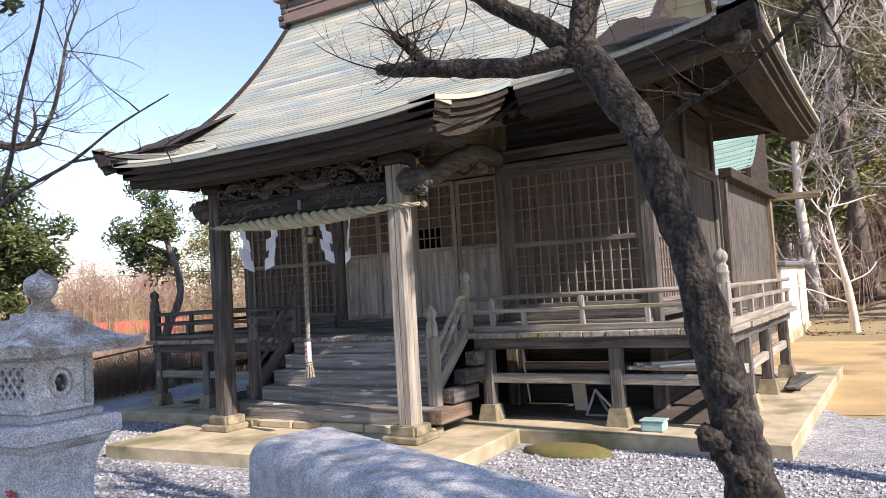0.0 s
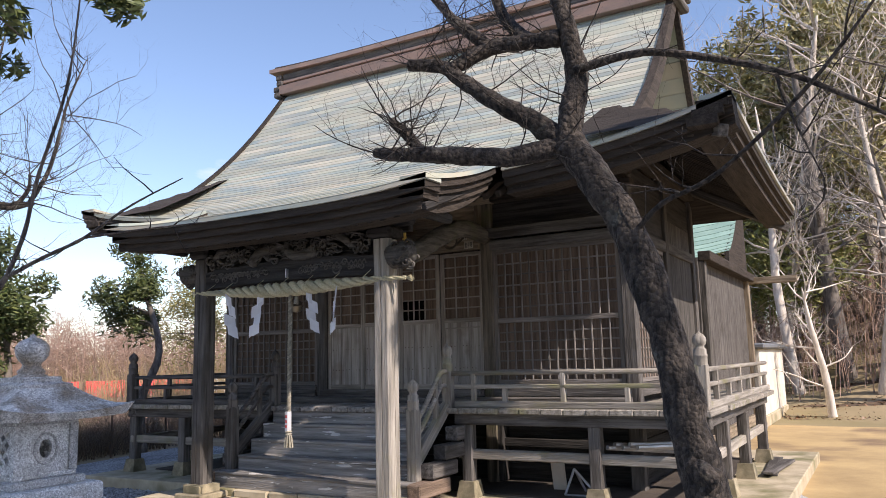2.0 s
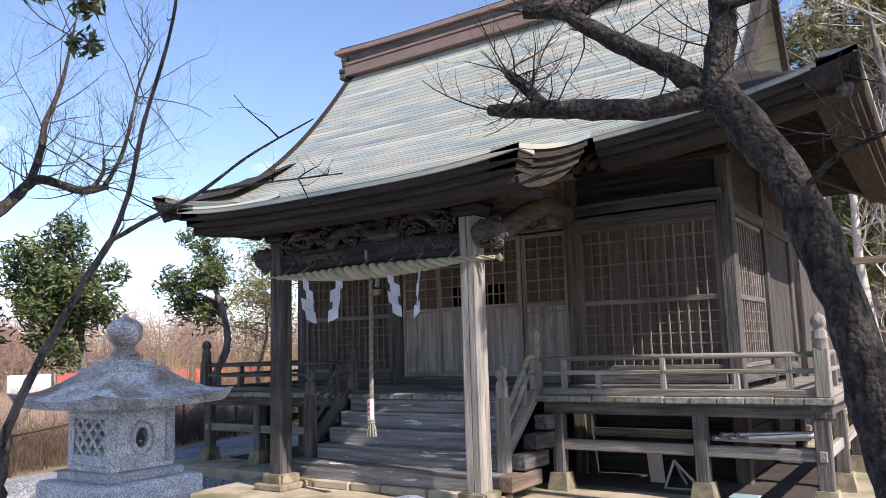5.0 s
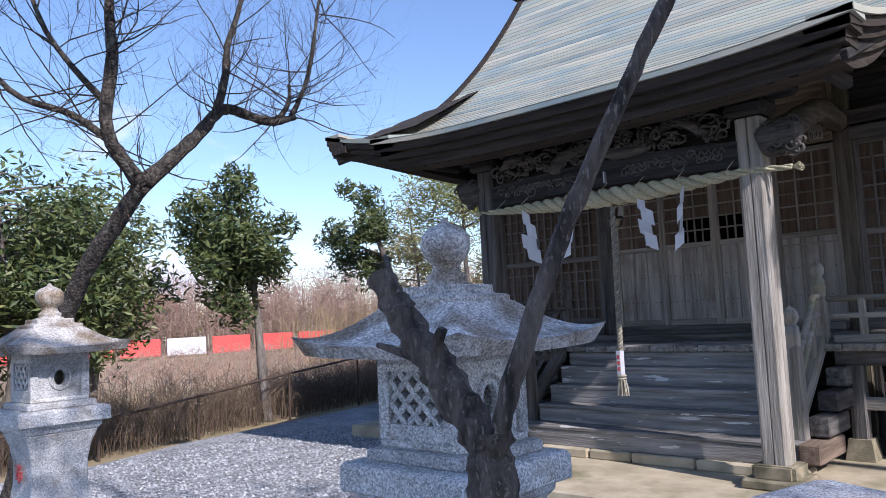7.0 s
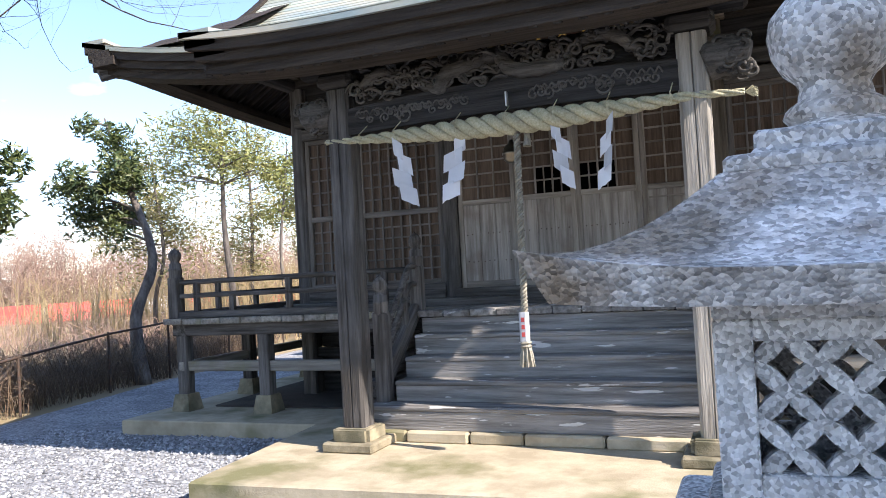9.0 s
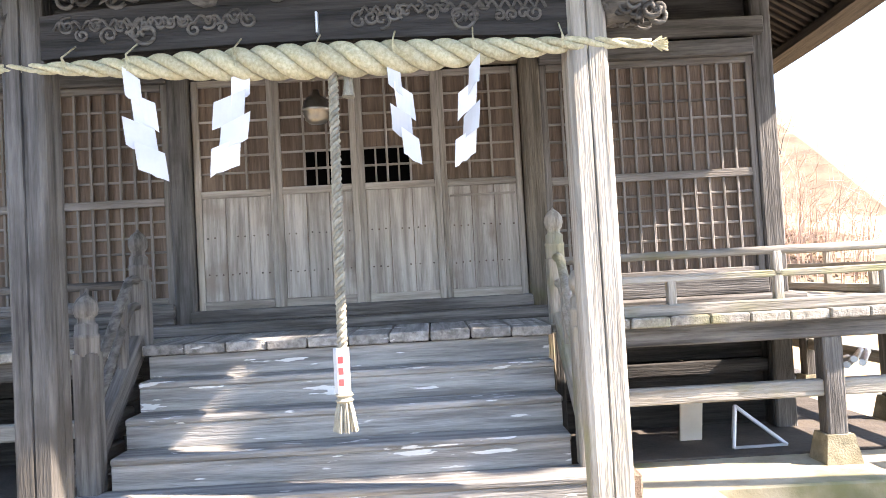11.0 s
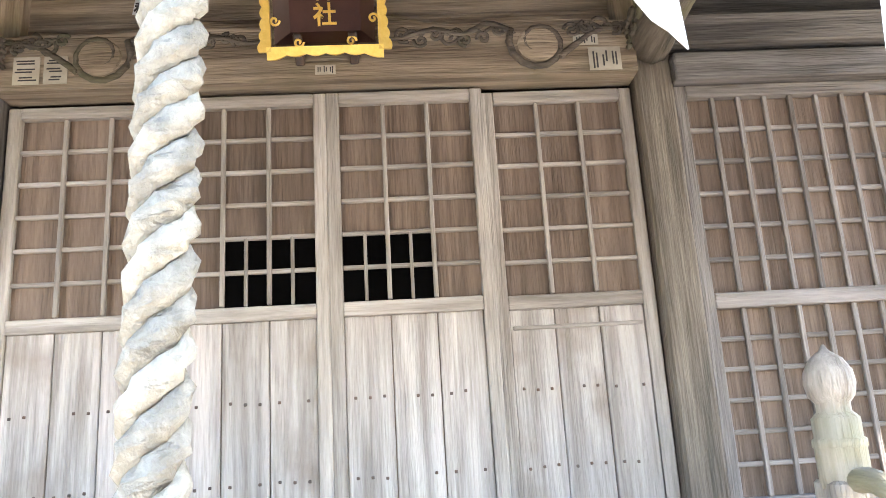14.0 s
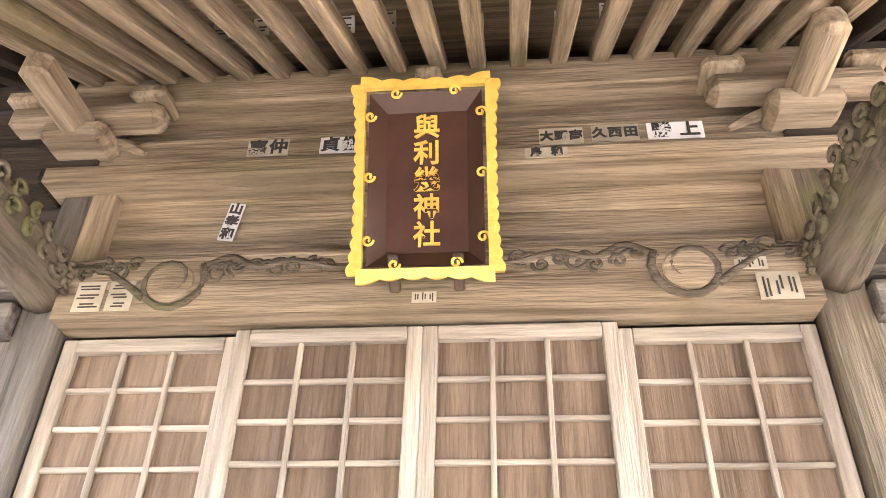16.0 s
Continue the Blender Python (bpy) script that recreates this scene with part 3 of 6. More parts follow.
for s in (-1, 1):
    k = 0
    y = -0.12
    while y < DY1:
        box("deck_plank", DK, (s * (3.2 + DX) / 2, y, DECK - 0.03 + random.uniform(-0.003, 0.003)), (DX - 3.2 + 0.02, PL - 0.007, 0.06), wood("pale", "x"), 0.008)
        y += PL
    box("edge_beam", DK, (s * (DX - 0.16), 1.1, 0.985), (0.13, 4.3, 0.14), "grey", 0.01)
    box("brace_rail", DK, (s * 4.02, 1.1, 0.60), (0.07, 4.3, 0.10), "pale", 0.01)
    box("edge_beam", DK, (s * 2.75, -0.98, 0.985), (2.75, 0.13, 0.14), "grey", 0.01)
    box("brace_rail", DK, (s * 2.72, -0.98, 0.60), (2.65, 0.07, 0.105), "pale", 0.01)
    posts = [(s * 1.52, -0.98), (s * 2.98, -0.98), (s * 4.02, -0.98), (s * 4.02, 0.1), (s * 4.02, 1.4), (s * 4.02, 2.9)]
    if s < 0:
        posts = [(-1.52, -0.98), (-3.0, -0.98), (-4.02, -0.98), (-4.02, 0.1), (-4.02, 1.4), (-4.02, 2.9)]
    for x, y in posts:
        po = box("deck_post", DK, (x, y, 0.61), (0.125, 0.125, 0.62), "grey", 0.01)
        bm = bmesh.new()
        for z, h in ((0.0, 0.115), (0.18, 0.085)):
            for a, b in ((-1, -1), (1, -1), (1, 1), (-1, 1)):
                bm.verts.new((a * h, b * h, z))
        vs = bm.verts[:]
        bm.faces.new(vs[3::-1])
        bm.faces.new(vs[4:])
        for k in range(4):
            bm.faces.new((vs[k], vs[(k + 1) % 4], vs[4 + (k + 1) % 4], vs[4 + k]))
        put("footing", mesh_of(bm, "footing", M_MOSS), po, pose(x, y, 0.135))
    # hidden inner posts; boards added under the floor close off its light
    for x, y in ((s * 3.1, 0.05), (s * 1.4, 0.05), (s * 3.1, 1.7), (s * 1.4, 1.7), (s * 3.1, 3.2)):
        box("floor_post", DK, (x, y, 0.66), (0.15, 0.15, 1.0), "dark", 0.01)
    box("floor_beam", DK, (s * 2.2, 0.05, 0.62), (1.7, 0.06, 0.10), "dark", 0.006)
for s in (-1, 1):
    # earth layer over the slab, dark enough to stand in for shade too
    box("earth_bed", DK, (s * 2.72, -0.30, 0.146), (2.2, 0.96, 0.02), M_SOIL, 0.004, label="dirt and dead leaves under the veranda, darkened for its shade")
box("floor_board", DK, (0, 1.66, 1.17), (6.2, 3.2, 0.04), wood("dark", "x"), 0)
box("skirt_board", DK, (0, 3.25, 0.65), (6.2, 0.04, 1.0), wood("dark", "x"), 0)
# dark boards added as light blocks, to keep the space behind black
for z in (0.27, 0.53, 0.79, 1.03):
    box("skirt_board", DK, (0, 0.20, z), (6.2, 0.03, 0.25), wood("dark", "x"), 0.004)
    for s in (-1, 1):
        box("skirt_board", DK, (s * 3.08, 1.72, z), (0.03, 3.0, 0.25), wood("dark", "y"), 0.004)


def newel(parent, x, y, z0, z1, r, mat="pale"):
    """A square-footed post with a turned onion finial."""
    body = box("newel_post", parent, (x, y, (z0 + z1 - 0.30) / 2), (2 * r, 2 * r, z1 - 0.30 - z0), mat, 0.008)
    bm = bmesh.new()
    lathe(bm, [(r * 1.02, -0.02), (r * 1.06, 0.0), (r * 1.06, 0.07), (r * 1.12, 0.075), (r * 1.12, 0.09), (r * 1.0, 0.095), (r * 1.0, 0.14), (r * 0.72, 0.155), (r * 0.72, 0.175),
               (r * 0.95, 0.19), (r * 1.08, 0.22), (r * 1.02, 0.25), (r * 0.7, 0.28), (r * 0.22, 0.30), (r * 0.05, 0.315)], 18)
    put("onion_finial", mesh_of(bm, "onion_finial", wood(mat, "z"), True), body, pose(x, y, z1 - 0.30))


for s in (-1, 1):
    # sunward right rail pale, left rail grey: the light is in the colour
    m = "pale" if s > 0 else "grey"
    rail = thing("handrail", (s * 2.8, -1.02, DECK), "low weathered wooden handrail along the veranda edge", "handrail", "veranda handrails")
    newel(rail, s * 4.07, -1.02, DECK, 1.83, 0.062, m)
    # front run
    for z, h, w in ((1.135, 0.07, 0.09), (1.33, 0.045, 0.055)):
        box("rail", rail, (s * 2.70, -1.02, z), (2.62, w, h), m, 0.008)
    bm = bmesh.new()
    tube(bm, [(s * 1.30, -1.02, 1.475), (s * 2.7, -1.02, 1.475), (s * 4.07, -1.02, 1.475)], [0.026] * 3, 10)
    part("top_rail", bm, wood(m, "x"), rail, smooth=True)
    for k, x in enumerate((1.62, 2.0, 2.67, 3.35, 3.8)):
        box("rail_post", rail, (s * x, -1.02, 1.24 if k % 2 else 1.30), (0.055, 0.055, 0.16 if k % 2 else 0.34), m, 0.006)
    # side run
    for z, h, w in ((1.135, 0.07, 0.09), (1.33, 0.045, 0.055)):
        box("rail", rail, (s * 4.07, 1.17, z), (w, 4.26, h), m, 0.008)
    bm = bmesh.new()
    tube(bm, [(s * 4.07, -1.02, 1.475), (s * 4.07, 1.2, 1.475), (s * 4.07, 3.35, 1.475)], [0.026] * 3, 10)
    part("top_rail", bm, wood(m, "y"), rail, smooth=True)
    for k in range(6):
        box("rail_post", rail, (s * 4.07, -0.35 + 0.7 * k, 1.24 if k % 2 else 1.30), (0.055, 0.055, 0.16 if k % 2 else 0.34), m, 0.006)

# steps
ST = thing("wooden_steps", (0, -1.6, 0.14), "worn grey wooden steps with flaked white paint", "steps")
NOSE = [(-1.98, 0.405), (-1.76, 0.57), (-1.55, 0.735), (-1.34, 0.905)]
for k, (y, z) in enumerate(NOSE):
    hw = 1.36 if k == 0 else 1.20
    low = 0.225 if k == 0 else NOSE[k - 1][1]
    box("tread", ST, (0, y + 0.125, z - 0.02), (2 * hw, 0.25, 0.04), wood("step", "x"), 0.01)
    box("riser", ST, (0, y + 0.022, (low + z - 0.04) / 2), (2 * hw - 0.01, 0.03, z - 0.04 - low), wood("step", "x"), 0.004)
box("riser", ST, (0, -1.14, 0.97), (2.4, 0.03, 0.13), wood("step", "x"), 0.004)
x = -1.4
while x < 1.4:
    w = random.uniform(0.4, 0.62)
    w = min(w, 1.42 - x)
    box("kerb_stone", ST, (x + w / 2, -1.92 + random.uniform(-0.01, 0.01), 0.18), (w - 0.012, 0.2, 0.09), M_CONC, 0.015)
    x += w
for s in (-1, 1):   # block stringers on the flanks
    for k, (y, z) in enumerate(NOSE):
        box("step_block", ST, (s * 1.42, y + 0.30, z - 0.075), (0.16, 0.62 - 0.1 * k, 0.15), "brown" if k == 0 else "grey", 0.012)
    # right stair rail pale, left grey, with sun and shade in the wood tone
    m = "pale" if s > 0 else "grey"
    sr = thing("stair_rail", (s * 1.29, -1.5, 0.4), "short curved wooden stair rail with onion-topped posts", "handrail", "stair rails")
    newel(sr, s * 1.29, -1.02, DECK - 0.02, 1.80, 0.055, m)
    newel(sr, s * 1.29, -1.76, 0.40, 1.43, 0.058, m)
    for dz, r in ((0.0, 0.028), (-0.16, 0.026)):
        p, rr = smooth_path([(s * 1.29, -1.02, 1.49 + dz), (s * 1.29, -1.14, 1.50 + dz), (s * 1.29, -1.24, 1.44 + dz), (s * 1.29, -1.50, 1.17 + dz), (s * 1.29, -1.76, 0.95 + dz)], [r] * 5, 6)
        bm = bmesh.new()
        tube(bm, p, rr, 10)
        part("curved_rail", bm, wood(m, "y"), sr, smooth=True)
    span("sloping_beam", sr, (s * 1.29, -1.06, 1.12), (s * 1.29, -1.76, 0.56), 0.075, 0.13, m, 0.01)
    span("rail_strut", sr, (s * 1.29, -1.30, 0.92), (s * 1.29, -1.30, 1.36), 0.05, 0.05, m, 0.006)

# ---- porch ----
PX, PY = 1.285, -2.23
for s in (-1, 1):
    base = box("post_plinth", HALL, (s * PX, PY, 0.175), (0.42, 0.42, 0.07), M_MOSS, 0.012)
    bm = bmesh.new()
    bmesh.ops.create_cube(bm, size=1)
    bmesh.ops.bevel(bm, geom=bm.edges[:], offset=0.09, segments=2, affect="EDGES")
    bmesh.ops.scale(bm, vec=(0.31, 0.31, 0.10), verts=bm.verts)
    put("plinth_cushion", mesh_of(bm, "plinth_cushion", M_MOSS), base, pose(s * PX, PY, 0.255))
    bm = bmesh.new()   # chamfered post with a long drying crack
    c, h = 0.022, 0.094
    o = [(-h + c, -h), (-0.006, -h), (0.0, -h + 0.016), (0.006, -h), (h - c, -h), (h, -h + c), (h, -0.005), (h - 0.012, 0), (h, 0.005), (h, h - c), (h - c, h), (-h + c, h), (-h, h - c), (-h, -h + c)]
    extrude_poly(bm, o, 2, 0.30, 2.86)
    # left post grey where the right is pale: its shade is in the colour
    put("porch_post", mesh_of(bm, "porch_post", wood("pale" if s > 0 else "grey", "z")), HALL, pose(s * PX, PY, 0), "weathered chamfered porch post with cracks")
    bm = bmesh.new()   # curved beam back to the hall
    p, rr = smooth_path([(s * PX, PY, 2.70), (s * 1.3, -1.75, 2.76), (s * 1.3, -1.2, 3.00), (s * 1.31, -0.6, 3.20), (s * 1.32, -0.05, 3.16)], [0.10, 0.11, 0.115, 0.11, 0.095], 6)
    tube(bm, p, rr, 10, 0.12)
    sb = part("shrimp_beam", bm, wood("mossy", "y"), HALL, "curved tie beam with carved waves and moss", smooth=True)
    bm = bmesh.new()
    for k in range(9, len(p) - 1):
        c, r0 = p[k], rr[k]
        for j in range(2):
            z0 = c.z + (0.045 if j else -0.02)
            q = [(c.x - s * (r0 * 0.98 + 0.004 * math.sin(a)), c.y + (0.032 - 0.022 * a / 7) * math.cos(a + k), z0 + (0.032 - 0.022 * a / 7) * math.sin(a + k)) for a in lin(0, 7, 15)]
            tube(bm, q, [0.011] * 15, 5)
    tagged(part("wave_relief", bm, wood("mossy", "y"), sb, smooth=True), kind="stuff")
    # post-top bearing blocks
    box("bearing_block", HALL, (s * PX, PY, 2.93), (0.30, 0.30, 0.12), "dark", 0.035)
    box("bracket_arm", HALL, (s * PX, PY, 3.03), (0.70, 0.13, 0.10), "dark", 0.03)
# carved porch beam
bm = bmesh.new()
xs = lin(-1.20, 1.20, 31)
bot = [(x, 2.50 + 0.03 * (1 - (x / 1.2) ** 2)) for x in xs]
top = [(x, 2.70 + 0.05 * (1 - (x / 1.2) ** 2)) for x in reversed(xs)]
extrude_poly(bm, bot + top, 1, PY - 0.08, PY + 0.08)
beam = part("porch_beam", bm, wood("dark", "x"), HALL, "dark porch beam carved with scrolls")
for s in (-1, 1):
    bm = bmesh.new()
    scrolls(bm, s * 0.25, s * 1.1, 2.58, 2.68, PY - 0.082, s, 21 + s, 0.008)
    p = scroll((s * 0.72, 2.60), 0.07, 1.4, -s, PY - 0.082, 1.57)
    tube(bm, p, [0.010] * len(p), 5)
    tagged(part("scroll_relief", bm, wood("carved", "x"), beam, smooth=True), kind="stuff")
box("porch_back_board", HALL, (0, PY + 0.05, 2.86), (2.4, 0.04, 0.30), "dark", 0.004)
# dragon frieze above the beam: a sinuous body among clouds and claws
bm = bmesh.new()
rnd = random.Random(7)
pts, rad = [], []
for k in range(60):
    u = k / 59
    pts.append((-1.08 + 2.16 * u + 0.05 * math.sin(u * 31), PY - 0.06 - 0.035 * math.sin(u * 23), 2.85 + 0.085 * math.sin(u * 17.0) + 0.02 * math.sin(u * 41)))
    rad.append(0.032 + 0.022 * math.sin(u * math.pi) + 0.006 * (k % 2))
tube(bm, pts, rad, 8)
for k in range(90):
    c = (rnd.uniform(-1.12, 1.12), rnd.uniform(2.76, 2.97))
    p = scroll(c, rnd.uniform(0.03, 0.065), rnd.uniform(0.7, 1.5), rnd.choice((-1, 1)), PY - 0.06 - rnd.uniform(0, 0.05), rnd.uniform(0, 6.28))
    tube(bm, p, [rnd.uniform(0.008, 0.014)] * len(p), 5)
for k in range(110):   # claws, whiskers and flames
    a = Vector((rnd.uniform(-1.15, 1.15), PY - 0.07, rnd.uniform(2.76, 2.98)))
    d = Vector((rnd.uniform(-0.16, 0.16), rnd.uniform(-0.05, 0.02), rnd.uniform(-0.05, 0.05)))
    p, r = smooth_path([a, a + d * 0.5 + Vector((0, -0.03, 0.02)), a + d], [0.017, 0.012, 0.004], 4)
    tube(bm, p, r, 5)
part("dragon_carving", bm, wood("carved", "x"), HALL, "dark carved wooden relief of a dragon in clouds", smooth=True)
for s in (-1, 1):   # lion-like beam ends
    bm = bmesh.new()
    rnd = random.Random(30 + s)
    p, r = smooth_path([(s * 1.36, PY, 2.66), (s * 1.50, PY - 0.01, 2.70), (s * 1.62, PY - 0.02, 2.67)], [0.115, 0.13, 0.085], 6)
    tube(bm, p, r, 12, 0.25)
    head = part("beast_head_carving", bm, wood("carved", "x"), HALL, "dark carved wooden beast head on the beam end", smooth=True)
    bm = bmesh.new()
    for k in range(34):
        a = rnd.uniform(0, 6.28)
        c = Vector((s * (1.40 + 0.24 * rnd.random()), PY + 0.10 * math.cos(a) - 0.02, 2.68 + 0.11 * math.sin(a)))
        q = scroll((c.x, c.z), rnd.uniform(0.025, 0.05), 1.1, rnd.choice((-1, 1)), c.y, rnd.uniform(0, 6.28))
        tube(bm, q, [rnd.uniform(0.009, 0.015)] * len(q), 5)
    tagged(part("mane_curls", bm, wood("carved", "x"), head, smooth=True), kind="stuff")
box("porch_purlin", HALL, (0, PY, 3.12), (4.0, 0.16, 0.12), "dark", 0.012)
for s in (-1, 1):
    box("porch_purlin", HALL, (s * 1.9, PY, 3.04), (0.10, 0.5, 0.10), "dark", 0.02)

# ---- roof ----
RX, RYF, RYB, GX = 4.62, -1.60, 3.68, 3.48     # half width, front and back eaves, gable plane
RIDGE_Y, KX, KY = 1.75, 2.22, -2.95             # ridge line, porch half width, porch eave
RUN = RIDGE_Y - RYF


def slope(d):
    """Height above the eave at the distance d in from it; the porch goes on below it."""
    s = d / RUN
    if s >= 0:
        return 3.12 * (0.50 * s + 0.50 * s * s)
    return 0.36 * d * (1 + 0.17 * d)


def lift(c, d):
    """The upward sweep of the eaves at the distance c along from a corner."""
    return 0.40 * max(0.0, 1 - c / RX) ** 3.2 * math.exp(-max(d, 0) * 1.3)


EZ = 3.56


BACK = RUN / (RYB - RIDGE_Y)   # the rear slope is shorter and steeper


def front_z(x, y):
    d = y - RYF if y < RIDGE_Y else (RYB - y) * BACK
    return EZ + slope(d) + lift(RX - abs(x), d) * (1.0 if d > 0 else max(0, 1 + d))


def side_lift(y):
    """The side eaves run almost straight from the front corner to the lower rear one."""
    u = (y - RYF) / (RYB - RYF)
    return 0.40 - 0.22 * u - 0.05 * math.sin(math.pi * u)


def roof_z(x, y):
    z = front_z(x, y)
    if abs(x) > GX:
        dx = RX - abs(x)
        z = min(z, EZ + slope(dx) + side_lift(y) * (1 - dx / RX) ** 3.2 * math.exp(-dx * 1.3))
    return z


ROOF = put("roof", None, HALL, Matrix.Translation((0, 1.75, 4.0)), "broad curved copper-sheet roof with stepped courses")


def courses(parent, mat, fn, lines, us, step):
    """Overlapping sheet courses, each a part: every strip starts a little proud of the one below it."""
    for a, b in zip(lines, lines[1:]):
        bm = bmesh.new()
        lo = [bm.verts.new(Vector(fn(u, a)) + Vector((0, 0, step))) for u in us]
        hi = [bm.verts.new(Vector(fn(u, b)) + Vector((0, 0, 0.001))) for u in us]
        ed = [bm.verts.new(Vector(fn(u, a))) for u in us]
        for k in range(len(us) - 1):
            bm.faces.new((lo[k], lo[k + 1], hi[k + 1], hi[k]))
            bm.faces.new((ed[k], ed[k + 1], lo[k + 1], lo[k]))
        part("sheet_course", bm, mat, parent)


ys = lin(RYF, RIDGE_Y, 46)
courses(ROOF, M_COPPER, lambda x, y: (x, y, front_z(x, y)), ys, lin(-GX - 0.02, GX + 0.02, 41), 0.010)
for s in (-1, 1):   # hips beside the gables
    def hipf(u, y, s=s):
        d = y - RYF
        x = GX + (max(GX + 0.001, RX - d) - GX) * u
        return (s * x, y, front_z(x, y))
    courses(ROOF, M_COPPER, hipf, lin(RYF, RYF + 1.13, 13), lin(0, 1, 9), 0.010)

    def side(v, x, s=s):
        d = RX - x
        y0, y1 = RYF + d, RYB - d / BACK
        y = y0 + (y1 - y0) * v
        return (s * x, y, EZ + slope(d) + side_lift(y) * (1 - d / RX) ** 3.2 * math.exp(-d * 1.3))
    courses(ROOF, M_COPPER, side, lin(RX, GX - 0.75, 20), lin(0, 1, 31), 0.010)
courses(ROOF, M_COPPER, lambda x, y: (x, RYB - (y - RYF) / BACK, front_z(x, y)), lin(RYF, RIDGE_Y, 20), lin(-GX - 0.02, GX + 0.02, 21), 0.016)


def porch_w(y):
    return KX + 0.06 * max(0, (y - KY) / (RYF - KY)) ** 1.5


def porch_z(x, y):
    t = (y - KY) / (RYF - KY)
    edge = max(0, (abs(x) / KX - 0.86) / 0.14)
    return front_z(0.85 * x, RYF) + slope(y - RYF) + 0.07 * (abs(x) / KX) ** 4 * (1 - t) + 0.07 * edge * max(0.0, t) ** 2.2


courses(ROOF, M_COPPER, lambda u, y: (u * porch_w(y), y, porch_z(u * KX, y)), lin(KY, RYF + 0.02, 19), lin(-1, 1, 33), 0.010)

# fascias: stepped boards below the sheet edge
STEPS = ((0.0, -0.005, 0.045, "c"), (0.03, -0.05, 0.075, "d"), (0.075, -0.125, 0.07, "d"), (0.13, -0.195, 0.085, "d"))


def fascia(fn, us, inward, mats, mitre=lambda u, back: u):
    """Stacked boards along fn(u); inward: the way in from the edge; mitre draws the ends in."""
    for i, (back, drop, hh, kind) in enumerate(STEPS):
        bm = bmesh.new()
        rows = []
        for u in [mitre(u, back) for u in us]:
            p, w = Vector(fn(u)), Vector(inward(u))
            a = p + w * back
            b = p + w * (back + 0.28)
            rows.append([bm.verts.new(q) for q in (a + Vector((0, 0, drop)), a + Vector((0, 0, drop - hh)), b + Vector((0, 0, drop - hh)), b + Vector((0, 0, drop)))])
        for r0, r1 in zip(rows, rows[1:]):
            for k in range(4):
                bm.faces.new((r0[k], r0[(k + 1) % 4], r1[(k + 1) % 4], r1[k]))
        bm.faces.new(rows[0])
        bm.faces.new(rows[-1][::-1])
        bmesh.ops.recalc_face_normals(bm, faces=bm.faces[:])
        part("eave_board", bm, mats[0] if kind == "c" else mats[1], ROOF)


ed = (M_COPPER, wood("eave", "x"))
fascia(lambda x: (x, KY, porch_z(x, KY) + 0.01), lin(-KX, KX, 27), lambda x: (0, 1, 0), ed, lambda u, back: u * (1 - (back + 0.002) / KX))
for s in (-1, 1):
    fascia(lambda x: (x, RYF, front_z(x, RYF) + 0.01), [s * v for v in lin(KX + 0.10, RX, 17)], lambda x: (0, 1, 0), ed)
    fascia(lambda y, s=s: (s * RX, y, roof_z(s * RX, y) + 0.01), lin(RYF, RYB, 31), lambda y, s=s: (-s, 0, 0), (M_COPPER, wood("eave", "y")))
    # porch verge: the stepped boards turn the corner and rise back to the main eave
    fascia(lambda y, s=s: (s * (porch_w(y) + 0.004), y, porch_z(KX * s, y) + 0.01), lin(KY, RYF + 0.02, 19), lambda y, s=s: (-s, 0, 0), (M_COPPER, wood("eave", "y")), lambda u, back: max(u, KY + back + 0.002 * (u - KY)))
    bm = bmesh.new()
    rows = []
    for t in lin(0.02, 1, 17):
        y = KY + 0.13 + (RYF - 0.10 - KY) * t
        x = (porch_w(y) - 0.17) * s
        z = porch_z(KX * s, y) - 0.24
        dpt = 0.13 * math.sin(math.pi * (0.12 + 0.80 * t)) ** 0.7
        rows.append([bm.verts.new(q) for q in ((x, y, z), (x, y, z - dpt), (x - s * 0.07, y, z - dpt), (x - s * 0.07, y, z))])
    for r0, r1 in zip(rows, rows[1:]):
        for k in range(4):
            bm.faces.new((r0[k], r0[(k + 1) % 4], r1[(k + 1) % 4], r1[k]))
    bm.faces.new(rows[0])
    bm.faces.new(rows[-1][::-1])
    bmesh.ops.recalc_face_normals(bm, faces=bm.faces[:])
    part("porch_verge", bm, wood("eave", "y"), ROOF, "curved verge board under the porch roof edge")

# soffit boards and rafters; the outer ones darkened in colour for the eaves' shade
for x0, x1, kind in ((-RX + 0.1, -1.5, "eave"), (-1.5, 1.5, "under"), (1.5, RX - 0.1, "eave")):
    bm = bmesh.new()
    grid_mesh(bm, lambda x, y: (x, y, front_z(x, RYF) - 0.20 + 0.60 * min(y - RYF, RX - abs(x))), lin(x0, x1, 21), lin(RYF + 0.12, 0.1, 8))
    part("soffit", bm, wood(kind, "x"), ROOF, "brown soffit boards" if kind == "under" else "soffit boards darkened in colour for the eaves' shade")


def side_edge(y):
    return EZ + side_lift(y)


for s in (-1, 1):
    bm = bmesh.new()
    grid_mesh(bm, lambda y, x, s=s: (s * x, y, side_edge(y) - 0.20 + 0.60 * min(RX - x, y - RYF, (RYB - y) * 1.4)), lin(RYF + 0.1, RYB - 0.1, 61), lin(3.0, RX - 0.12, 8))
    part("soffit", bm, wood("eave", "x"), ROOF, "soffit boards darkened in colour for the eaves' shade")
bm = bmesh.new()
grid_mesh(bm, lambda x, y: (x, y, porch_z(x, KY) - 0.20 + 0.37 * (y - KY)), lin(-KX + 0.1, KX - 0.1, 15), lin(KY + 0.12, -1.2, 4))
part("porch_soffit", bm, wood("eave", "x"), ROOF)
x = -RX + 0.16
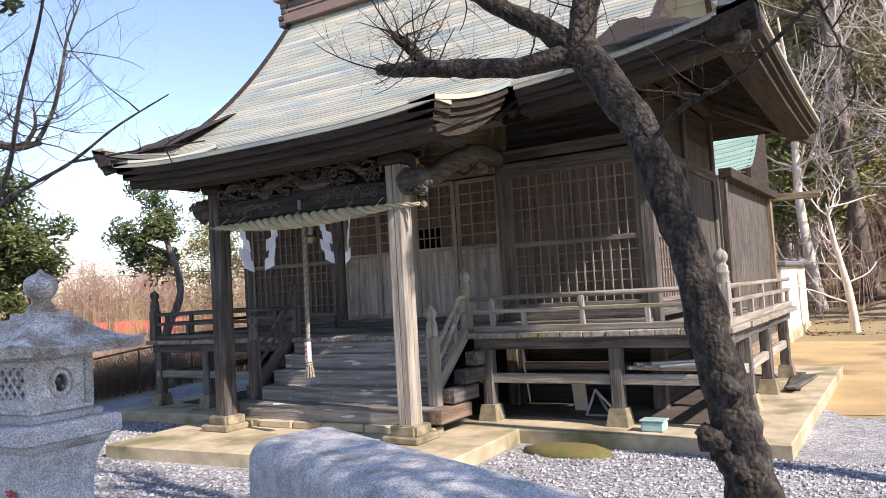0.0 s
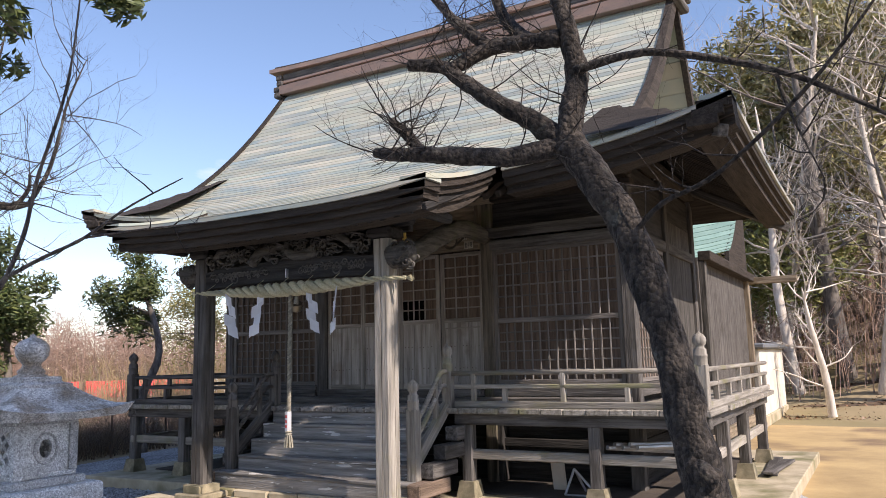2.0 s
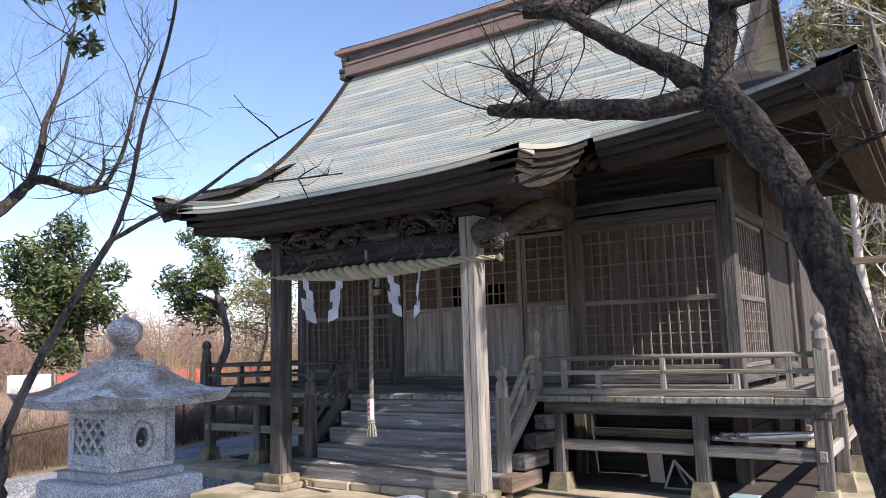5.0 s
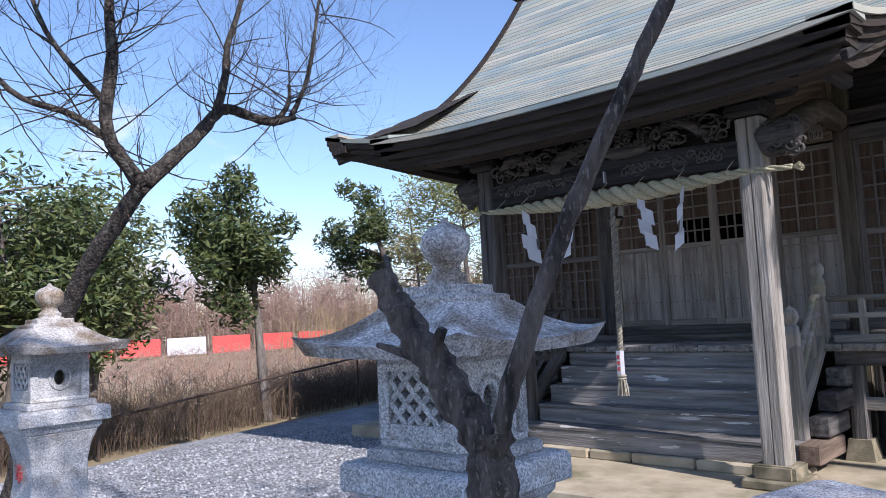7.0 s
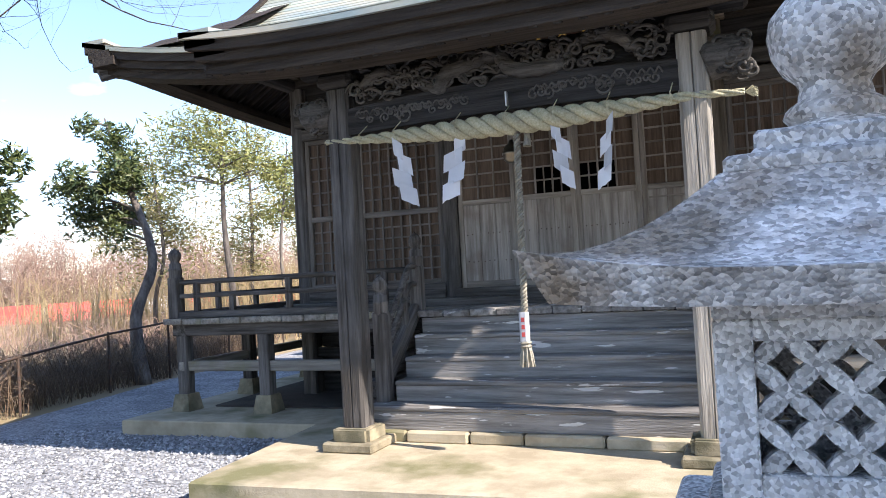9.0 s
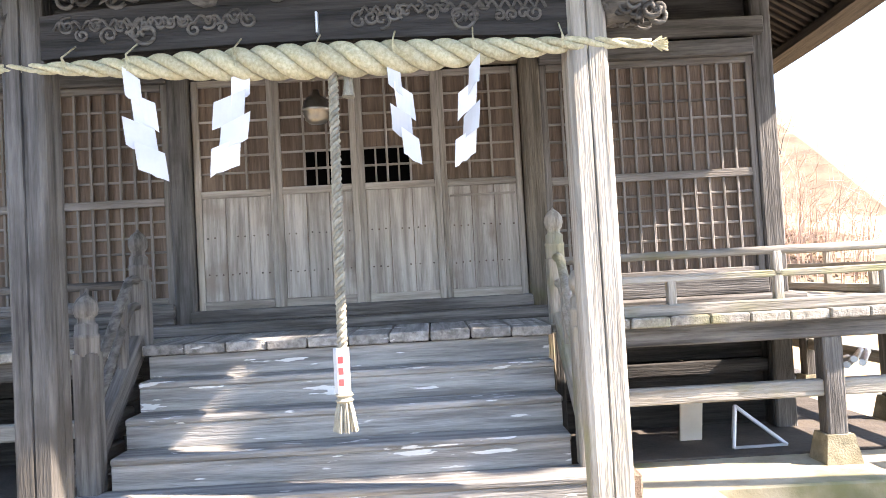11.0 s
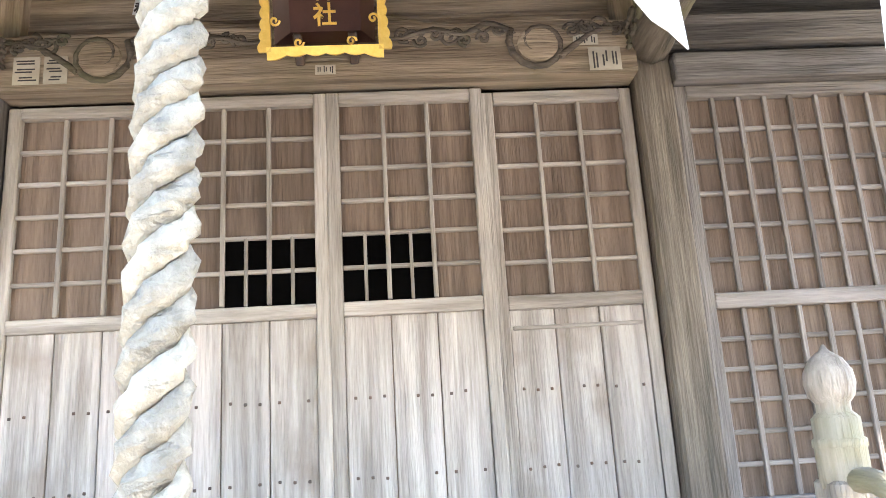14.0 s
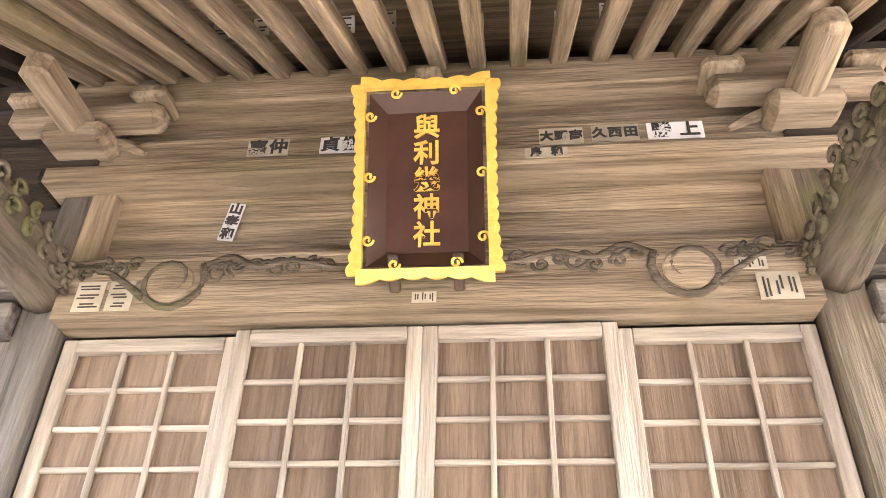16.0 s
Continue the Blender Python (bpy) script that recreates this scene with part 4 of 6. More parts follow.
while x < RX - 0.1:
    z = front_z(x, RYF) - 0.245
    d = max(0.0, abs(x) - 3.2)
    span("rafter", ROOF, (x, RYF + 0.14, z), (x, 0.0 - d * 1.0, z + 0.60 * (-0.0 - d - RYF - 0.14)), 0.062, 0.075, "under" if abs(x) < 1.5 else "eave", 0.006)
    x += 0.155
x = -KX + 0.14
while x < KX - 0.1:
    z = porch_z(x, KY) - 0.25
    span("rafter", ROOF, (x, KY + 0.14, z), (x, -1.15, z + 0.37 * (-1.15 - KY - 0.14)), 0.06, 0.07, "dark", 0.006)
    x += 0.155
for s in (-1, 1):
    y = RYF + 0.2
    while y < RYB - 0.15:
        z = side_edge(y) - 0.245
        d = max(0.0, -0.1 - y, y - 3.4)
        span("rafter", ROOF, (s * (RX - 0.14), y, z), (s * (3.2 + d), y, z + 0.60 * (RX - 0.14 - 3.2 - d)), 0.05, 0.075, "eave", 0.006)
        y += 0.115
    for ya, yb in ((RYF + 0.05, -0.05), (RYB - 0.05, 3.0)):
        zc = side_edge(ya) - 0.37
        span("hip_rafter", ROOF, (s * (RX - 0.10), ya + (0.06 if ya < 0 else -0.06), zc + 0.05), (s * 3.15, yb, zc + 0.75), 0.11, 0.12, "grey", 0.012)
# gables; the boards' dark wood includes the shade of the recess
for s in (-1, 1):
    bm = bmesh.new()
    yy = lin(RYF + 1.3, RYB - 0.75, 31)
    extrude_poly(bm, [(yy[0], 4.1)] + [(y, front_z(GX, y) - 0.10) for y in yy] + [(yy[-1], 4.1)], 0, s * (GX - 0.70), s * (GX - 0.66))
    part("gable_board", bm, wood("dark", "z"), ROOF, "weathered gable boards")
    bm = bmesh.new()
    rows = []
    for y in lin(RYF + 0.95, RYB - 0.5, 41):
        z = front_z(GX, y)
        rows.append([bm.verts.new(q) for q in ((s * (GX + 0.05), y, z + 0.05), (s * (GX + 0.05), y, z - 0.22), (s * (GX - 0.03), y, z - 0.22), (s * (GX - 0.05), y, z + 0.05))])
    for r0, r1 in zip(rows, rows[1:]):
        for k in range(4):
            bm.faces.new((r0[k], r0[(k + 1) % 4], r1[(k + 1) % 4], r1[k]))
    bmesh.ops.recalc_face_normals(bm, faces=bm.faces[:])
    part("bargeboard", bm, wood("eave", "y"), ROOF)
# ridge: box ridge with a curved cap and end ornaments
ZR = front_z(0, RIDGE_Y)


def ridge_layer(name, hw, z0, z1, half, mat, curve):
    bm = bmesh.new()
    rows = []
    for x in lin(-half, half, 25):
        up = curve * (abs(x) / half) ** 4
        rows.append([bm.verts.new(q) for q in ((x, RIDGE_Y - hw, z0 + up), (x, RIDGE_Y - hw, z1 + up), (x, RIDGE_Y + hw, z1 + up), (x, RIDGE_Y + hw, z0 + up))])
    for r0, r1 in zip(rows, rows[1:]):
        for k in range(4):
            bm.faces.new((r0[k], r0[(k + 1) % 4], r1[(k + 1) % 4], r1[k]))
    bm.faces.new(rows[0])
    bm.faces.new(rows[-1][::-1])
    bmesh.ops.recalc_face_normals(bm, faces=bm.faces[:])
    part(name, bm, mat, ROOF)


M_RUST = material("rusty_copper", (0.36, 0.24, 0.19), (0.27, 0.20, 0.17), (3, 9, 9), rough=0.6, bump=0.2)
ridge_layer("ridge_foot", 0.30, ZR - 0.22, ZR - 0.06, 3.50, M_RUST, 0.0)
ridge_layer("ridge_box", 0.17, ZR - 0.1, ZR + 0.20, 3.52, wood("grey", "x"), 0.0)
ridge_layer("ridge_band", 0.21, ZR + 0.02, ZR + 0.06, 3.54, M_RUST, 0.0)
ridge_layer("ridge_cap", 0.24, ZR + 0.20, ZR + 0.27, 3.80, M_RUST, 0.06)
ridge_layer("ridge_top", 0.16, ZR + 0.27, ZR + 0.33, 3.74, wood("grey", "x"), 0.06)
for s in (-1, 1):
    for k in range(4):
        box("ridge_end", ROOF, (s * (3.56 + 0.04 * (k % 2)), RIDGE_Y, ZR - 0.22 + 0.12 * k), (0.14, 0.62 - 0.06 * k, 0.10), "grey", 0.02)

# ---- rope, paper streamers, bell ----
def twisted(bm, pts, rads, strands=3, turns=11.0, n=9, wob=0.04, pick=None):
    pts = [Vector(p) for p in pts]
    for s in range(strands) if pick is None else (pick,):
        q, rr = [], []
        for i, p in enumerate(pts):
            u = i / (len(pts) - 1)
            d = (pts[min(i + 1, len(pts) - 1)] - pts[max(i - 1, 0)]).normalized()
            a = d.cross(Vector((0, 0, 1)) if abs(d.z) < 0.8 else Vector((0, 1, 0))).normalized()
            b = d.cross(a)
            ph = 2 * math.pi * (turns * u + s / strands)
            q.append(p + (a * math.cos(ph) + b * math.sin(ph)) * rads[i] * 0.56)
            rr.append(rads[i] * 0.50)
        tube(bm, q, rr, n, wob)


rope = thing("sacred_rope", (0, -2.33, 2.45), "thick twisted pale rice-straw rope hung across the porch", "rope")
bm = bmesh.new()
N = 200
pts = [(-1.40 + 2.98 * i / N, -2.345 + 0.04 * abs(-1.40 + 2.98 * i / N) / 1.5, 2.47 - 0.045 * math.cos(math.pi * (i / N - 0.5)) + (-0.03 * max(0, i / N - 0.9) * 10)) for i in range(N + 1)]
rads = [0.022 + 0.058 * max(0.0, math.sin(math.pi * min(1, max(0, (i / N - 0.03) / 0.94)))) ** 1.3 for i in range(N + 1)]
bm.free()
for k in range(3):
    bm = bmesh.new()
    twisted(bm, pts, rads, 3, 8.5, pick=k)
    part("strand", bm, M_STRAW, rope, smooth=True)
bm = bmesh.new()
e = Vector(pts[-1])
for k in range(60):
    a = random.uniform(0, 6.28)
    p = e + Vector((0.05, 0, -0.005)) + Vector((random.uniform(0, 0.03), math.cos(a) * 0.04 * random.random(), math.sin(a) * 0.04 * random.random()))
    tube(bm, [e, p], [0.004, 0.003], 4)
part("frayed_end", bm, M_STRAW, rope)
for x in (-1.05, -0.77, -0.30, 0.06, 0.40, 0.755, 1.15):
    bm = bmesh.new()
    for k in range(3):
        tube(bm, [(x + 0.008 * k, -2.42, 2.40 + 0.02 * k), (x, -2.43, 2.47), (x + 0.01, -2.30, 2.56), (x + random.uniform(-0.03, 0.03), -2.30, 2.62)], [0.004] * 4, 4)
    part("tie_cord", bm, M_STRAW, rope)


def streamer(x, top, height, width, turn, seed):
    """A folded zigzag paper streamer: slanting leaves, each hung from the corner of the one above."""
    rnd = random.Random(seed)
    e = thing("paper_streamer", (x, -2.36, top), "white folded zigzag paper streamer on the rope", "paper streamer", "paper streamers")
    n, m = 4, 6
    h = height / (n + 0.45)
    way = 1 if seed % 2 else -1
    drift = -0.12 * width
    for k in range(n):
        bm = bmesh.new()
        w = width * (0.5 if k == 0 else rnd.uniform(0.72, 0.92))
        curl, sway, tilt = rnd.uniform(-0.012, 0.012), rnd.uniform(-0.012, 0.012), rnd.uniform(-0.3, 0.3)
        fr = []
        for i in range(m):
            u = i / (m - 1)
            col = []
            for j in range(m):
                v = j / (m - 1)
                px = drift + (u - 0.42) * w + 0.10 * w * v
                pz = -k * h - v * h * (1.10 + 0.12 * rnd.random() * (j == m - 1)) - (u - 0.25) * 0.5 * h
                py = curl * math.sin(u * 3.1) * (0.4 + v) + sway * v * v + tilt * (u - 0.5) * w - 0.005 * k - 0.004 * (way < 0)
                col.append(bm.verts.new((way * px, py, pz)))
            fr.append(col)
        bk = [[bm.verts.new(q.co + Vector((0, 0.0015, 0))) for q in col] for col in fr]
        for i in range(m - 1):
            for j in range(m - 1):
                bm.faces.new((fr[i][j], fr[i][j + 1], fr[i + 1][j + 1], fr[i + 1][j]))
                bm.faces.new((bk[i][j], bk[i + 1][j], bk[i + 1][j + 1], bk[i][j + 1]))
        rim = [(i, 0) for i in range(m)] + [(m - 1, j) for j in range(1, m)] + [(i, m - 1) for i in range(m - 2, -1, -1)] + [(0, j) for j in range(m - 2, 0, -1)]
        for (i, j), (i2, j2) in zip(rim, rim[1:] + rim[:1]):
            bm.faces.new((fr[i][j], fr[i2][j2], bk[i2][j2], bk[i][j]))
        bmesh.ops.recalc_face_normals(bm, faces=bm.faces[:])
        drift += (0.30, -0.16, 0.30, 0.0)[k] * width
        put("fold", mesh_of(bm, "fold", M_PAPER), e, Matrix.Translation((x, -2.36, top)) @ pose(0, 0, 0, 0, 0, turn))


streamer(-0.765, 2.42, 0.50, 0.145, 10, 1)
streamer(-0.30, 2.40, 0.47, 0.16, -5, 2)
streamer(0.405, 2.40, 0.46, 0.13, 30, 3)
streamer(0.755, 2.40, 0.48, 0.12, -35, 4)
br = thing("bell_rope", (0.09, -2.335, 0.78), "twisted cream bell rope with a tassel hanging over the steps", "rope")
bm = bmesh.new()
pts = [(0.122 - 0.022 * i / 120, -2.335, 2.46 - 1.46 * i / 120) for i in range(121)]
bm.free()
for k in range(3):
    bm = bmesh.new()
    twisted(bm, pts, [0.0245] * 121, 3, 17, 8, pick=k)
    part("strand", bm, M_ROPE, br, smooth=True)
bm = bmesh.new()
lathe(bm, [(0.035, 0.0), (0.036, 0.005), (0.036, 0.19), (0.035, 0.2)], 6)
sl = part("paper_sleeve", bm, M_PAPER, br, "white paper sleeve with red marks", at=(0.095, -2.335, 0.93))
for z in (0.98, 1.03, 1.08):
    box("red_mark", sl, (0.095, -2.368, z), (0.022, 0.002, 0.03), M_RED, 0)
bm = bmesh.new()
lathe(bm, [(0.03, 0.0), (0.042, 0.012), (0.03, 0.024), (0.042, 0.036), (0.03, 0.05)], 14)
part("binding", bm, M_ROPE, br, at=(0.1, -2.335, 0.885))
bm = bmesh.new()
for k in range(90):
    a, r = random.uniform(0, 6.28), random.random() ** 0.5
    tube(bm, [(0.03 * r * math.cos(a), 0.03 * r * math.sin(a), 0), (0.045 * r * math.cos(a), 0.045 * r * math.sin(a), -0.06), (0.055 * r * math.cos(a) + random.uniform(-.006, .006), 0.055 * r * math.sin(a), -0.13)], [0.005, 0.005, 0.004], 4)
part("tassel", bm, M_ROPE, br, at=(0.1, -2.335, 0.89))
bm = bmesh.new()
tube(bm, *smooth_path([(0.12, -2.32, 2.44), (0.16, -2.30, 2.42), (0.185, -2.31, 2.34), (0.185, -2.32, 2.26)], [0.02, 0.022, 0.02, 0.03], 5), 8)
part("rope_loop", bm, M_ROPE, br)
bell = thing("bell", (-0.01, -2.10, 2.2), "round dull brass shrine bell hanging behind the rope", "bell")
bm = bmesh.new()
lathe(bm, [(0.01, -0.068), (0.038, -0.063), (0.056, -0.045), (0.063, -0.01), (0.069, -0.008), (0.069, 0.008), (0.063, 0.01), (0.058, 0.04), (0.042, 0.062), (0.02, 0.072), (0.015, 0.10)], 24)
part("shell", bm, M_BELL, bell, smooth=True, at=(0.005, -2.10, 2.255))
bm = bmesh.new()
tube(bm, [(-0.01, -2.10, 2.40), (-0.01, -2.11, 2.5), (-0.01, -2.12, 2.62)], [0.012] * 3, 6)
part("hanger", bm, M_ROPE, bell)
box("bell_beam", HALL, (0, -1.75, 3.06), (2.6, 0.09, 0.1), "dark", 0.01)
for x, z in ((0.06, 2.60),):
    pin = thing("rope_pin", (x, -2.30, z), "small steel hook with a split pin on the porch beam", "hook")
    box("plate", pin, (x, -2.30, z), (0.09, 0.006, 0.025), M_ALU, 0.004)
    box("pin", pin, (x, -2.325, z + 0.0), (0.012, 0.05, 0.10), M_ALU, 0.003)

# ---- name plaque ----
plq = thing("name_plaque", (0, -0.15, 3.12), "brown shrine name plaque with scalloped gold frame, tilted forward", "plaque")
PW, PH = 0.222, 0.338
tilt = math.degrees(math.atan2(0.225, 0.70))
PM = Matrix.Translation((0.02, -0.225, 3.445)) @ pose(0, 0, 0, 90 + tilt, 0, 0)


def plaque_part(name, bm, mat, parent=plq, label="", smooth=False):
    return put(name, mesh_of(bm, name, mat, smooth), parent, PM, label)


bm = bmesh.new()
bmesh.ops.create_cube(bm, size=1)
bmesh.ops.scale(bm, vec=(2 * PW - 0.09, 2 * PH - 0.09, 0.012), verts=bm.verts)
plaque_part("board", bm, M_LACQ, label="brown lacquered board")
bm = bmesh.new()   # sloping brown inner border, rising to the gold rim
for s, (hx, hy) in ((1, (PW, PH)),):
    inn = [(-hx + 0.085, -hy + 0.085), (hx - 0.085, -hy + 0.085), (hx - 0.085, hy - 0.085), (-hx + 0.085, hy - 0.085)]
    out = [(-hx + 0.03, -hy + 0.03), (hx - 0.03, -hy + 0.03), (hx - 0.03, hy - 0.03), (-hx + 0.03, hy - 0.03)]
    a = [bm.verts.new((*p, 0.007)) for p in inn]
    b = [bm.verts.new((*p, 0.055)) for p in out]
    for k in range(4):
        bm.faces.new((a[k], a[(k + 1) % 4], b[(k + 1) % 4], b[k]))
plaque_part("inner_border", bm, M_LACQ)


def wavy_bar(a, b, wave, n, thick):
    """A gold bar with a scalloped outer edge."""
    bm = bmesh.new()
    a, b = Vector((*a, 0)), Vector((*b, 0))
    d = (b - a).normalized()
    o = Vector((d.y, -d.x, 0))
    rows = []
    for k in range(n * 8 + 1):
        u = k / (n * 8)
        p = a + (b - a) * u
        w = wave * abs(math.sin(u * n * math.pi)) + 0.022 * abs(2 * u - 1) ** 4
        q = [p - o * 0.018, p + o * (0.008 + w)]
        rows.append([bm.verts.new(q[0] + Vector((0, 0, 0.05))), bm.verts.new(q[1] + Vector((0, 0, 0.05))), bm.verts.new(q[1] + Vector((0, 0, 0.05 + thick))), bm.verts.new(q[0] + Vector((0, 0, 0.05 + thick + 0.006)))])
    for r0, r1 in zip(rows, rows[1:]):
        for k in range(4):
            bm.faces.new((r0[k], r0[(k + 1) % 4], r1[(k + 1) % 4], r1[k]))
    bm.faces.new(rows[0])
    bm.faces.new(rows[-1][::-1])
    bmesh.ops.recalc_face_normals(bm, faces=bm.faces[:])
    plaque_part("gold_edge", bm, M_GOLD, label="scalloped gold-leaf edge")


for a, b, n in (((-PW, -PH), (PW, -PH), 6), ((PW, -PH), (PW, PH), 16), ((PW, PH), (-PW, PH), 6), ((-PW, PH), (-PW, -PH), 16)):
    wavy_bar(a, b, 0.009, n, 0.018)
bm = bmesh.new()
for sx in (-1, 1):
    for y in (-0.22, 0.0, 0.22):
        p = scroll((sx * (PW - 0.035), y), 0.02, 1.2, sx, 0)
        tube(bm, [(q[0], q[2], 0.062) for q in p], [0.005] * len(p), 5)
    for sy in (-1, 1):
        p = scroll((sx * 0.10, sy * (PH - 0.035)), 0.02, 1.2, sx, 0)
        tube(bm, [(q[0], q[2], 0.062) for q in p], [0.005] * len(p), 5)
tagged(plaque_part("gold_scrollwork", bm, M_GOLD), kind="stuff")


def lettering(text, size, mat, parent, m, name="lettering", depth=0.003, bold=0.0):
    """Words in the built-in font as a mesh."""
    cu = bpy.data.curves.new(name, "FONT")
    cu.body, cu.size, cu.extrude, cu.offset, cu.align_x, cu.align_y = text, size, depth, bold, "CENTER", "CENTER"
    tmp = bpy.data.objects.new(name, cu)
    scene.collection.objects.link(tmp)
    me = bpy.data.meshes.new_from_object(tmp.evaluated_get(bpy.context.evaluated_depsgraph_get()))
    bpy.data.objects.remove(tmp)
    me.materials.clear()
    me.materials.append(mat)
    return put(name, me, parent, m)


for k, ch in enumerate("與利幾神社"):
    lettering(ch, 0.092, M_GOLD, plq, PM @ Matrix.Translation((0.0, 0.192 - 0.097 * k, 0.010)), "gold_character", 0.004, 0.0016)
for s in (-1, 1):
    span("plaque_bracket", plq, (0.02 + s * 0.105, -0.10, 3.09), (0.02 + s * 0.105, -0.20, 3.17), 0.035, 0.03, M_IRON, 0.006)
span("plaque_hanger", plq, (0.02, -0.10, 3.98), (0.02, -0.34, 3.82), 0.09, 0.09, "under", 0.01)

# ---- pasted pilgrim slips ----
def slip(c, w, h, ang, white, seed, text="", ry=0.0):
    rnd = random.Random(seed)
    e = thing("pilgrim_slip", c, "small paper pilgrim slip with black brush writing pasted on wood", "paper slip", "pilgrim slips")
    m = pose(*c, 90 + ry, 0, 0) @ pose(0, 0, 0, 0, 0, ang)
    put("paper", box_mesh((w, h, 0.002), M_PAPER if white else M_SLIPD, 0), e, m)
    if text:
        vert = h > w
        n = len(text)
        for k, ch in enumerate(text):
            o = (0, (h / n) * ((n - 1) / 2 - k), 0.002) if vert else (-(w / n) * ((n - 1) / 2 - k), 0, 0.002)
            lettering(ch, min(w, h, max(w, h) / n) * 0.92, M_BLACK, e, m @ Matrix.Translation(o), "brush_character", 0.0006, 0.0025)
    else:
        n = 3
        for k in range(n):
            for j in range(2):
                if h > w:
                    o = (rnd.uniform(-0.1, 0.1) * w, (k - 1) * h * 0.30 + j * 0.1 * h - 0.05 * h, 0.002)
                    q = (w * rnd.uniform(0.4, 0.75), h * 0.05, 0.001)
                else:
                    o = ((k - 1) * w * 0.30 + j * 0.1 * w - 0.05 * w, rnd.uniform(-0.1, 0.1) * h, 0.002)
                    q = (w * 0.05, h * rnd.uniform(0.4, 0.75), 0.001)
                put("brush_mark", box_mesh(q, M_BLACK, 0), e, m @ Matrix.Translation(o))


slip((-0.735, -0.004, 3.47), 0.06, 0.17, -8, True, 1, "山孝和")
for x, z, w, white, tx in ((0.90, 3.80, 0.20, True, "勝上"), (0.685, 3.80, 0.17, False, "久西田"), (0.49, 3.795, 0.16, False, "大野高"), (-0.61, 3.80, 0.16, False, "嘉仲"), (-0.33, 3.80, 0.16, True, "貞郷")):
    slip((x, -0.1025, z - 0.06), w, 0.08, 0, white, int(x * 100), tx)
slip((0.43, -0.1475, 3.62), 0.15, 0.045, 0, False, 5, "烏和")
slip((-1.13, -0.104, 3.10), 0.10, 0.115, 0, False, 6)
slip((-1.02, -0.104, 3.10), 0.09, 0.115, 0, False, 7)
slip((1.12, -0.104, 3.075), 0.13, 0.10, 0, False, 8)
slip((1.05, -0.104, 3.16), 0.10, 0.045, 0, False, 9)
slip((0.01, -0.104, 3.065), 0.08, 0.04, 0, False, 10)
for k, (x, y, white) in enumerate(((-0.98, -0.42, True), (-0.82, -0.45, False), (-0.67, -0.46, False), (-0.36, -0.44, True), (-0.20, -0.46, False), (0.12, -0.40, False), (0.42, -0.38, True), (0.58, -0.42, True))):
    zz = front_z(x, RYF) - 0.20 + 0.60 * (y - RYF) - 0.004
    slip((round(x / 0.155) * 0.155 + 0.04, y, zz), 0.055, 0.12, 0, white, 70 + k, "", 90 - 59 + 0)

